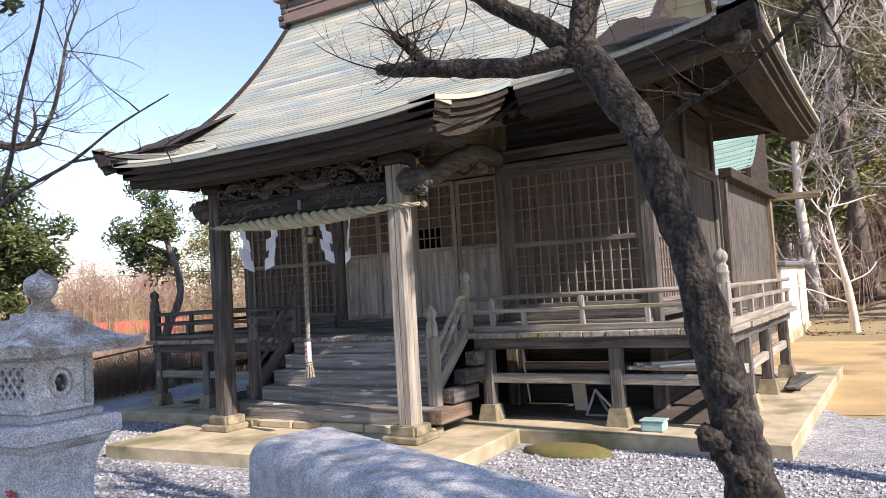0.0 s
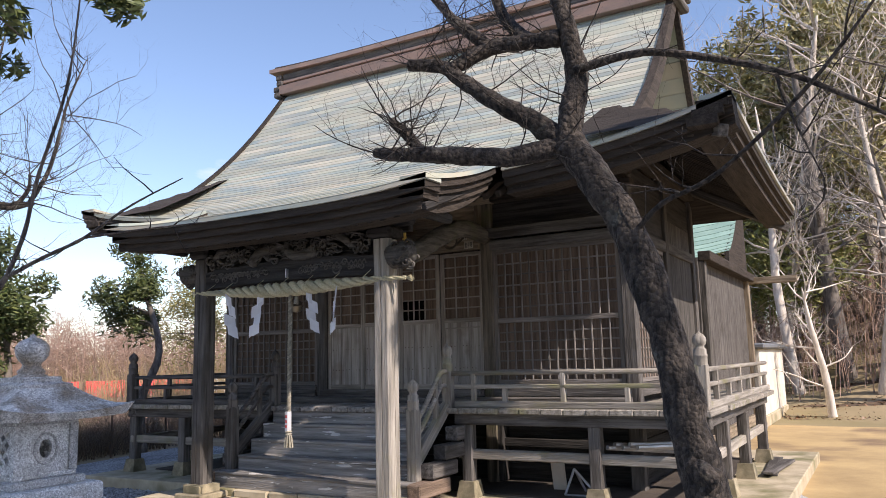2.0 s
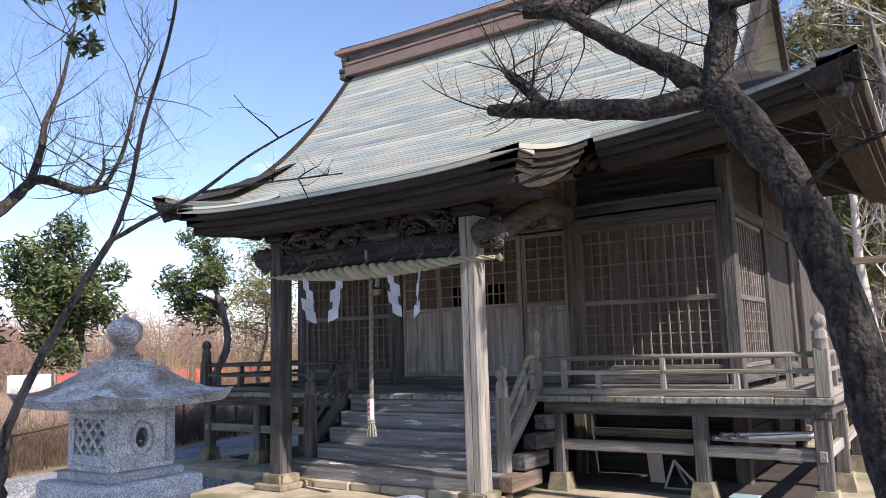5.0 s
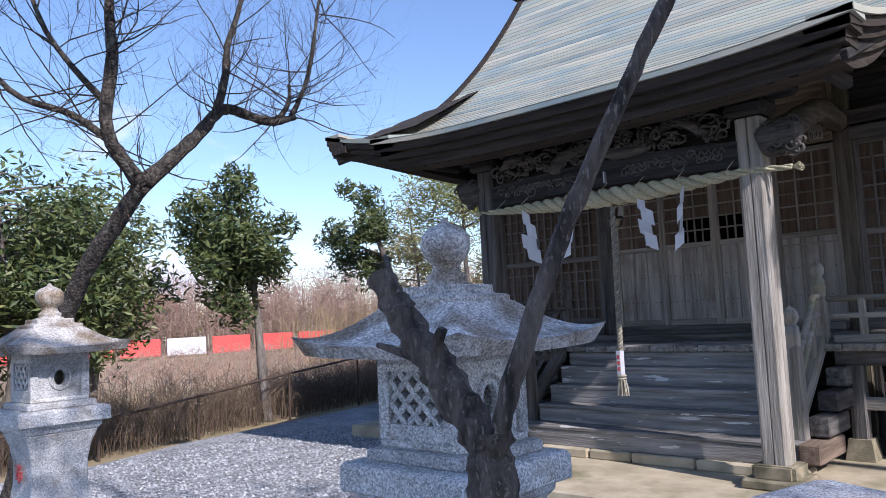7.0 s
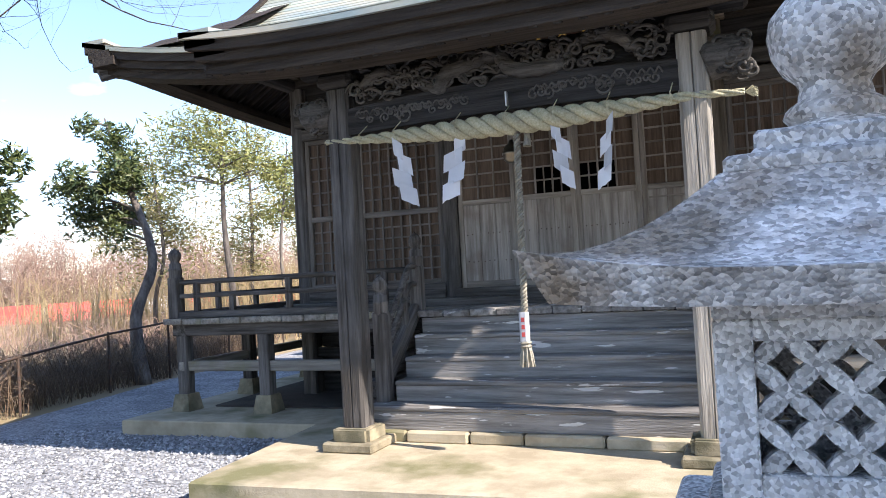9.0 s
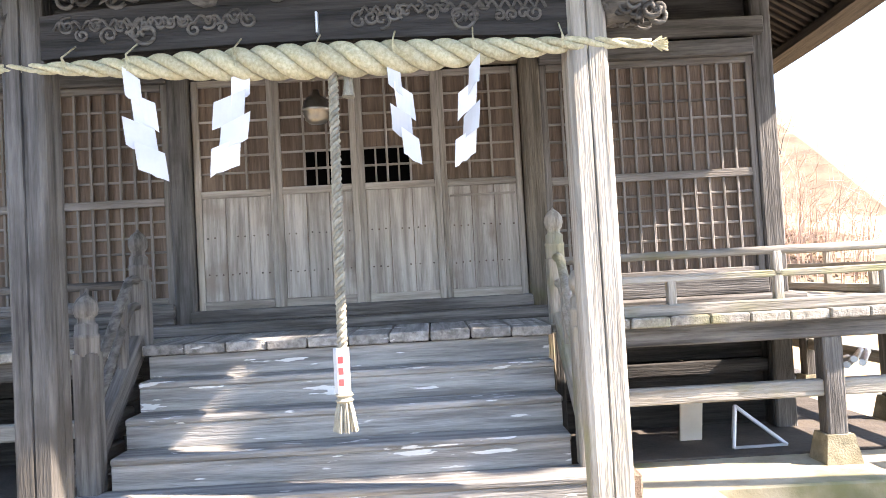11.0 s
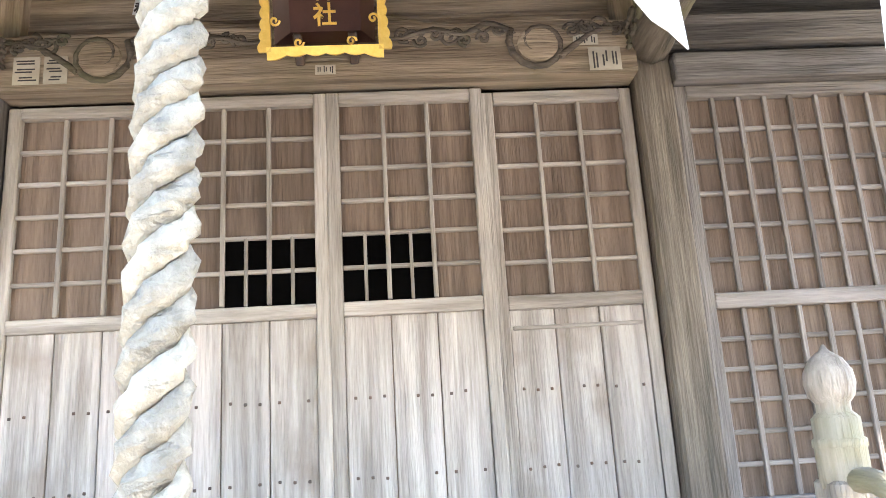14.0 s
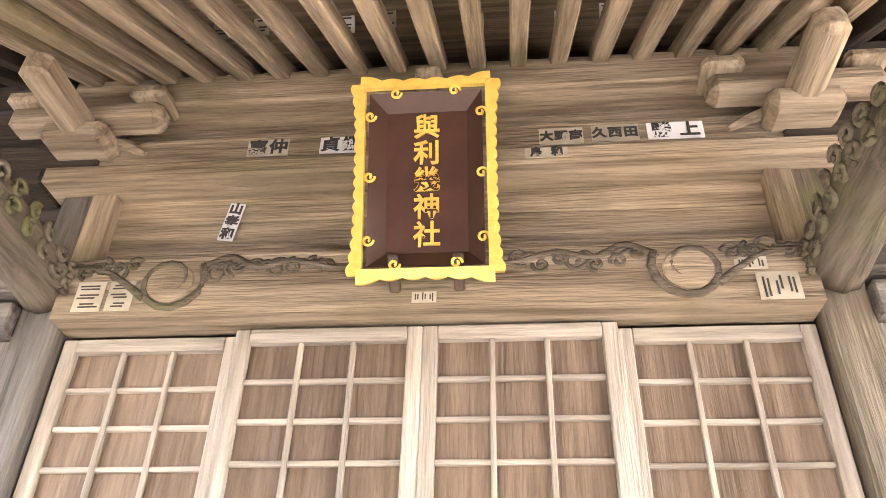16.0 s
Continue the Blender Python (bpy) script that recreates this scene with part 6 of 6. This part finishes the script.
FP = [(-5.55, -6.0), (-5.75, -4.2), (-6.15, -2.7), (-6.6, -0.9), (-6.95, 0.8), (-7.15, 2.2), (-7.4, 4.0), (-7.6, 6.0)]
FZ = [0.42, 0.46, 0.56, 0.70, 0.82, 0.88, 0.9, 0.9]
for (x, y), z in zip(FP, FZ):
    bm = bmesh.new()
    tube(bm, [(x, y, -0.05), (x, y, z + 0.03)], [0.018] * 2, 8)
    part("fence_post", bm, M_IRON, fence)
bm = bmesh.new()
tube(bm, [(x, y, z) for (x, y), z in zip(FP, FZ)], [0.017] * len(FP), 8)
part("top_rail", bm, M_IRON, fence, "dark steel top rail")
bm = bmesh.new()
for (a, za), (b, zb) in zip(zip(FP, FZ), zip(FP[1:], FZ[1:])):
    L = math.dist(a, b)
    n = int(L / 0.075)
    for s in (-1, 1):
        for k in range(n):
            u0 = k / n
            u1 = u0 + s * 0.5 * (za + zb) / 2 / L
            if not 0 <= u1 <= 1:
                continue
            A = (a[0] + (b[0] - a[0]) * u0, a[1] + (b[1] - a[1]) * u0, 0.02)
            B = (a[0] + (b[0] - a[0]) * u1, a[1] + (b[1] - a[1]) * u1, za + (zb - za) * u1)
            tube(bm, [A, B], [0.0022] * 2, 3, cap=False)
part("wire_mesh", bm, M_IRON, fence)


def scrub(name, label, mat, rnd, places, count, height, rad, thick=0.006, lean=0.5):
    """A tangle of dry stems."""
    bm = bmesh.new()
    for k in range(count):
        x, y = places(rnd)
        z = max(0.0, hill(x, y))
        h = height * rnd.uniform(0.4, 1.2)
        a = rnd.uniform(0, 6.28)
        l = rnd.random() * lean * h
        tip = (x + l * math.cos(a), y + l * math.sin(a), z + h)
        m = (x + 0.3 * l * math.cos(a + 0.6), y + 0.3 * l * math.sin(a + 0.6), z + h * 0.6)
        tube(bm, [(x, y, z - 0.05), m, tip], [thick, thick * 0.8, thick * 0.3], 3, cap=False)
        for j in range(rad):
            u = rnd.uniform(0.3, 0.9)
            q = Vector((x, y, z)).lerp(Vector(tip), u)
            d = Vector((rnd.gauss(0, 1), rnd.gauss(0, 1), rnd.gauss(0.2, 0.6))).normalized() * h * 0.28
            tube(bm, [q, q + d], [thick * 0.5, thick * 0.2], 3, cap=False)
    return tagged(part(name, bm, mat, None), label, "undergrowth", kind="stuff")


def along_fence(r, d0, d1):
    i = r.randint(0, len(FP) - 2)
    u = r.random()
    x = FP[i][0] + (FP[i + 1][0] - FP[i][0]) * u
    y = FP[i][1] + (FP[i + 1][1] - FP[i][1]) * u
    return x - r.uniform(d0, d1), y


def beyond_barrier(r):
    u, d = r.uniform(-0.5, 1.2), r.uniform(1.5, 14)
    return -36 + 16 * u - 0.88 * d, 3.5 + 30 * u + 0.47 * d


scrub("dry_brush", "tangled brown dry brush behind the fence", M_DRY, random.Random(1), lambda r: along_fence(r, 0.05, 1.8), 3400, 0.62, 4, 0.006, 1.1)
scrub("pampas_scrub", "pale tan winter scrub across the field", M_DRYP, random.Random(2), lambda r: (r.uniform(-24, -8.8), r.uniform(-6, 20)), 3000, 0.75, 5, 0.009, 1.2)
scrub("bare_thicket", "hazy pinkish thicket of bare fruit bushes across the field", M_DRYP, random.Random(6), beyond_barrier, 2400, 4.4, 16, 0.022, 0.5)
scrub("pampas_scrub", "tall straw-coloured reeds beyond the hall", M_REED, random.Random(3), lambda r: (r.uniform(-20, -7.5), r.uniform(8, 22)), 2200, 1.9, 3, 0.012, 0.35)

# ---- far side of the field ----
bar = thing("site_barrier", (-33, 12, 0), "red and white plastic barrier panels across the field", "barrier")
for k in range(16):
    x, y = -36 + 1.0 * k, 3.5 + 1.9 * k
    box("panel", bar, (x, y, 0.55), (0.08, 1.85, 0.85), M_BARRIER if k % 6 != 4 else M_PAPER, 0.02, (0, 0, -27))


def house(x, y, w, d, h, rot, roof, label):
    e = thing("house", (x, y, 0), label, "house")
    m = pose(x, y, 0, 0, 0, rot)
    put("wall", box_mesh((w, d, h), M_PLASTER, 0.05), e, m @ Matrix.Translation((0, 0, h / 2)))
    bm = bmesh.new()
    extrude_poly(bm, [(-d / 2 - 0.6, h - 0.1), (d / 2 + 0.6, h - 0.1), (0, h + d * 0.28)], 0, -w / 2 - 0.5, w / 2 + 0.5)
    put("roof", mesh_of(bm, "roof", roof), e, m)
    for k in range(3):
        put("window", box_mesh((1.2, 0.12, 1.1), M_VOID, 0.02), e, m @ Matrix.Translation((-w / 3 + k * w / 3, -d / 2, h * 0.55)))
        put("window", box_mesh((0.12, 1.2, 1.1), M_VOID, 0.02), e, m @ Matrix.Translation((w / 2, -d / 3 + k * d / 3, h * 0.55)))


M_ROOFR = material("red_roof", (0.40, 0.10, 0.11), (0.30, 0.08, 0.08), (1, 6, 6), rough=0.6, bump=0.2)
M_ROOFG = material("grey_roof", (0.16, 0.17, 0.18), (0.10, 0.11, 0.12), (1, 6, 6), rough=0.6, bump=0.2)
house(-74, 27, 9, 7, 3.0, 20, M_ROOFR, "low house with a dull red roof across the field")
house(-60, 8, 8, 6, 2.4, 75, M_ROOFG, "low grey-roofed house beyond the field")
rnd = random.Random(12)
for k in range(14):   # hedgerow trees in the distance
    a = -0.25 + k * 0.115
    x, y = -38 - rnd.uniform(0, 16), -8 + k * 4.0
    evergreen("hedgerow_tree", (x, y, 0), (x, y, 2.6), (x, y, 1.7, 2.2, 1.2), 40 + k, "dark low hedgerow tree across the field", M_LEAFY if k % 3 == 0 else M_LEAF, 0.1, 700, 0.22, 14)

# ---- the rear hall and the plaster wall ----
rear = thing("rear_hall", (0, 8.0, 0), "plank-walled rear hall with a green copper roof behind the main hall", "shrine")
box("side_wall", rear, (3.0, 6.6, 1.75), (0.10, 4.6, 2.9), wood("grey", "z"), 0.01)
box("side_wall", rear, (-3.0, 6.6, 1.75), (0.10, 4.6, 2.9), wood("grey", "z"), 0.01)
box("front_wall", rear, (0, 4.35, 1.75), (6.0, 0.10, 2.9), wood("grey", "z"), 0.01)
box("corner_post", rear, (3.06, 8.95, 1.7), (0.18, 0.18, 3.0), "under", 0.01)
box("corner_post", rear, (3.06, 4.4, 1.7), (0.18, 0.18, 3.0), "carved", 0.01)
box("wall_plate", rear, (3.15, 6.9, 3.22), (0.2, 5.2, 0.16), "eave", 0.01)
box("purlin_end", rear, (3.5, 9.1, 3.16), (1.2, 0.16, 0.14), "under", 0.01)
box("base_beam", rear, (3.02, 6.6, 0.24), (0.2, 4.8, 0.2), "under", 0.01)
courses(rear, M_COPPER2, lambda x, y: (x, y, 3.35 + 1.7 * ((y - 6.2) / 2.0) ** 1.3 + 0.15 * (abs(x) / 3.2) ** 4), lin(6.2, 8.2, 16), lin(-3.25, 3.25, 17), 0.015)
for s in (-1, 1):
    bm = bmesh.new()
    extrude_poly(bm, [(6.15, 3.30)] + [(y, 3.50 + 1.7 * ((y - 6.2) / 2.0) ** 1.3) for y in lin(6.2, 8.2, 9)] + [(8.2, 3.3)], 0, s * 3.16, s * 3.24)
    part("verge_board", bm, wood("eave", "y"), rear)
wl2 = thing("plaster_wall", (3.6, 12, 0), "low white plaster wall with a tiled coping behind the hall", "wall")
box("body", wl2, (3.05, 11.6, 0.85), (0.25, 4.2, 1.7), M_PLASTER, 0.02)
box("coping", wl2, (3.05, 11.6, 1.76), (0.5, 4.4, 0.12), M_ROOFG, 0.03)
box("foot", wl2, (3.06, 11.6, 0.12), (0.32, 4.25, 0.25), M_CONC, 0.02)

# ---- woods on the slope ----
rnd = random.Random(21)


def bare_wood_tree(x, y, h, r, mat, seed, label, depth=3, count=12, len_=0.3):
    rnd = random.Random(seed)
    z = max(0, hill(x, y))
    e = thing("woodland_tree", (x, y, z), label, "tree", "trees on the slope")
    bm = bmesh.new()
    lean = Vector((rnd.uniform(-0.2, 0.2), rnd.uniform(-0.2, 0.2), 1)).normalized()
    b = Vector((x, y, z - 0.2))
    p, _ = limb(bm, [b, b + lean * h * 0.35 + Vector((rnd.uniform(-.2, .2), 0, 0)), b + lean * h * 0.7, b + lean * h], [r * 1.2, r, r * 0.7, r * 0.15], 8, 0.15)
    part("trunk", bm, mat, e, smooth=True)
    bm = bmesh.new()
    for k in range(count):
        i = rnd.randint(len(p) // 4, len(p) - 2)
        a = rnd.uniform(0, 6.28)
        twigs(bm, p[i], (math.cos(a), math.sin(a), rnd.uniform(0.1, 0.9)), h * len_ * rnd.uniform(0.6, 1.2), r * 0.28, depth, rnd, 0.55, 4, 0.25, 3)
    tagged(part("branch_tangle", bm, mat, e), kind="stuff")


for k, (x, y, h, r) in enumerate(((4.6, 16.5, 11, 0.22), (6.8, 19, 12, 0.24), (2.6, 20, 12, 0.22), (8.4, 15.5, 10, 0.2), (5.6, 23, 12, 0.22), (0.2, 24, 12, 0.22), (9.5, 22, 11, 0.22), (3.4, 27, 12, 0.2), (7.5, 27, 12, 0.2), (-2.5, 28, 11, 0.2), (5.4, 14.8, 8, 0.13), (3.4, 15.5, 9, 0.13), (6.9, 13.9, 7, 0.12), (6.2, 16.8, 9, 0.14), (2.9, 17.4, 10, 0.16), (4.4, 19.2, 10, 0.15))):
    bare_wood_tree(x, y, h, r, M_BARK2 if k % 3 == 0 else M_BARKL, 60 + k, "tall bare winter tree on the wooded slope", 3, 13)
bare_wood_tree(4.35, 12.2, 3.4, 0.09, M_BARKL, 90, "small pale bare tree in the sunlight beside the path", 3, 11, 0.42)
for k in range(13):
    x, y = rnd.uniform(-1.0, 7.0), rnd.uniform(16.5, 29)
    z = hill(x, y)
    evergreen("evergreen_tree", (x, y, z), (x, y, z + rnd.uniform(5, 9)), (x, y, z + rnd.uniform(2.8, 6.0), 1.9, 2.2), 100 + k, EV + " on the wooded slope", M_OLIVE if k % 3 else M_LEAFY, 0.12, 2400, 0.14, 26)
for k in range(22):
    x, y = -7 + 13.5 * ((k * 0.618) % 1), 20.5 + 9 * ((k * 0.377) % 1)
    z, h = hill(x, y), 11 + 4 * ((k * 0.271) % 1)
    evergreen("evergreen_tree", (x, y, z), (x, y, z + h), (x, y, z + h * 0.62, 2.3, h * 0.36), 300 + k, EV + " crowding the wooded slope", M_OLIVE if k % 5 else M_LEAF, 0.14, 3600, 0.19, 34)
scrub("wood_undergrowth", "tangle of pale bare saplings on the slope", M_DRYP, random.Random(4), lambda r: (r.uniform(-1, 13), r.uniform(14.5, 27)), 1500, 2.6, 6, 0.014, 0.5)
bm = bmesh.new()
rr = random.Random(33)
for k in range(5200):
    x, y = rr.uniform(1.5, 13), 11.5 + 7 * rr.random()
    p = Vector((x, y, hill(x, y) + 0.03))
    a = Vector((rr.gauss(0, 1), rr.gauss(0, 1), rr.gauss(0, 0.3))).normalized() * 0.07
    b = a.cross(Vector((0, 0, 1))).normalized() * 0.04
    bm.faces.new([bm.verts.new(q) for q in (p - a, p + b, p + a, p - b)])
tagged(part("leaf_litter", bm, M_LITTER, None), "brown fallen leaves over the slope's foot", "leaf litter", kind="stuff")
bm = bmesh.new()
grid_mesh(bm, lambda x, y: (x, y, hill(x, y) + 0.012), lin(1.0, 16, 20), lin(11.8, 32, 24))
tagged(part("wood_floor", bm, material("wood_floor", (0.16, 0.105, 0.065), (0.08, 0.055, 0.035), (1.2, 1.2, 1.2), rough=1.0, bump=0.6, fine=20), None, smooth=True), "dark leaf-covered floor of the wood", "ground", kind="structure")

# ---- things stored under the veranda ----
poles = thing("pole_bundle", (3.3, -0.55, 0.62), "bundle of pale poles stored under the veranda", "poles")
for k in range(5):
    bm = bmesh.new()
    a = Vector((3.05 + 0.07 * k, -0.85 + 0.03 * k, 0.70 + 0.03 * (k % 2)))
    tube(bm, [a, a + Vector((0.55, 0.9, -0.12 + 0.02 * k))], [0.024] * 2, 8)
    part("pole", bm, M_ALU, poles)
frm = thing("metal_frame", (2.55, -0.5, 0.15), "small white metal frame leaning under the veranda", "frame")
for a, b in (((2.48, -0.62, 0.16), (2.55, -0.5, 0.42)), ((2.48, -0.62, 0.16), (2.85, -0.6, 0.16)), ((2.85, -0.6, 0.16), (2.55, -0.5, 0.42)), ((2.55, -0.5, 0.42), (2.6, -0.3, 0.16))):
    bm = bmesh.new()
    tube(bm, [a, b], [0.014] * 2, 7)
    part("bar", bm, M_ALU, frm)
bn = thing("storage_bin", (3.45, -1.2, 0.14), "pale blue plastic bin on the platform", "bin")
box("body", bn, (3.38, -1.18, 0.19), (0.22, 0.16, 0.10), M_TIN, 0.015)
box("rim", bn, (3.38, -1.18, 0.245), (0.24, 0.18, 0.015), M_TIN, 0.005)
sh = thing("leaning_board", (2.3, -0.35, 0.14), "grey board leaning in the dark under the veranda", "board")
box("board", sh, (2.3, -0.32, 0.30), (0.16, 0.02, 0.33), M_PLASTER, 0.004, (12, 0, 0))
pl2 = thing("timber_stack", (4.15, 2.4, 0.14), "two grey planks lying on the platform", "planks")
box("plank", pl2, (4.2, 2.4, 0.16), (0.16, 1.6, 0.035), "grey", 0.005, (0, 0, 4))
box("plank", pl2, (4.3, 2.1, 0.195), (0.14, 1.3, 0.03), "grey", 0.005, (0, 0, -5))

# ---- unseen evergreens added beside the yard to cast its shade ----
for k, (x, y, h, w) in enumerate(((9.4, -10.6, 8.5, 2.2), (9.0, -8.6, 11.6, 2.2), (11.8, -8.2, 13.6, 2.4), (11.8, -11.0, 11.0, 2.6), (6.8, -11.5, 6.5, 1.8), (14.0, -9.5, 13.0, 2.8))):
    evergreen("evergreen_tree", (x, y, 0), (x, y, h), (x, y, h * 0.58, w, h * 0.36), 200 + k, EV + " added unseen for shade", None, 0.2, 7600, 0.092, 60)

# unseen tree added to shade the steps, its small crown in the sun's way
evergreen("evergreen_tree", (9.9, -3.3, 0), (9.9, -3.3, 9.6), (9.9, -3.15, 8.55, 0.75, 1.1), 260, EV + " added unseen for shade", None, 0.14, 2800, 0.15, 22)

# ---- tall conifer whose boughs hang over the yard ----
con = thing("conifer_tree", (-1.0, -10.4, 0), "tall dark conifer with drooping boughs over the yard", "tree")
bm = bmesh.new()
tp, _ = limb(bm, [(-1.0, -10.4, -0.1), (-1.05, -10.4, 3.0), (-0.95, -10.35, 6.5), (-0.9, -10.3, 10.5)], [0.24, 0.2, 0.14, 0.03], 10, 0.2)
part("trunk", bm, M_BARK2, con, smooth=True)
rnd = random.Random(77)
for a, b in (((-1.0, -10.4, 5.4), (-0.35, -4.1, 4.95)), ((-1.0, -10.4, 5.9), (-0.95, -4.8, 4.65)), ((-1.0, -10.4, 6.4), (-1.5, -5.2, 4.9))):
    a, b = Vector(a), Vector(b)
    bm = bmesh.new()
    p, _ = limb(bm, [a, a.lerp(b, 0.35) + Vector((0, 0, 0.5)), a.lerp(b, 0.7) + Vector((0, 0, 0.45)), b], [0.06, 0.045, 0.03, 0.008], 7, 0.15)
    part("bough", bm, M_BARK2, con, smooth=True)
    bm = bmesh.new()
    for k in range(16):
        q = p[-1 - k % 8] + Vector((rnd.gauss(0, 0.22), rnd.gauss(0, 0.2), rnd.gauss(-0.02, 0.14)))
        leaf_cloud(bm, q, 0.17, 70, rnd, 0.075, 0.5)
    tagged(part("foliage", bm, M_LEAF, con), kind="stuff")
bm = bmesh.new()
for k in range(40):
    z = rnd.uniform(6.5, 10.4)
    a = rnd.uniform(0, 6.28)
    r = (10.8 - z) * 0.45 * rnd.random()
    leaf_cloud(bm, (-0.95 + r * math.cos(a), -10.35 + r * math.sin(a), z), 0.4, 90, rnd, 0.1)
tagged(part("crown", bm, M_LEAF, con), kind="stuff")

# ---- loose gravel ----
M_PEBBLE = leaf_material("pebble_grey", (0.13, 0.132, 0.138), (0.47, 0.48, 0.50))
rng = np.random.default_rng(5)
COUNT = 30000
xy = np.column_stack([rng.uniform(-5.4, 6.2, COUNT), rng.uniform(-6.6, -1.45, COUNT)])
on_apron = (xy[:, 0] > -2.06) & (xy[:, 0] < 2.16) & (xy[:, 1] > -3.36)
xy = xy[~on_apron]
shape = np.array([(1, 0, 0.1), (0.2, 0.9, 0), (-0.9, 0.3, 0.1), (-0.3, -0.8, 0), (0.1, 0.1, 0.75), (0, 0, -0.4)])
faces0 = np.array([(0, 1, 4), (1, 2, 4), (2, 3, 4), (3, 0, 4), (1, 0, 5), (2, 1, 5), (3, 2, 5), (0, 3, 5)])
size = rng.uniform(0.010, 0.026, len(xy))
turn = rng.uniform(0, 6.28, len(xy))
c, q = np.cos(turn)[:, None], np.sin(turn)[:, None]
jit = shape[None] * rng.uniform(0.6, 1.3, (len(xy), 6, 3)) * size[:, None, None]
verts = np.stack([jit[:, :, 0] * c - jit[:, :, 1] * q + xy[:, None, 0], jit[:, :, 0] * q + jit[:, :, 1] * c + xy[:, None, 1], jit[:, :, 2] + 0.004], -1).reshape(-1, 3)
tris = (faces0[None] + 6 * np.arange(len(xy))[:, None, None]).reshape(-1, 3)
me = bpy.data.meshes.new("gravel_stones")
me.from_pydata(verts.tolist(), [], tris.tolist())
me.materials.append(M_PEBBLE)
tagged(put("gravel_stones", me, None, Matrix.Identity(4)), "loose grey crushed stones strewn over the yard", "gravel", kind="stuff")
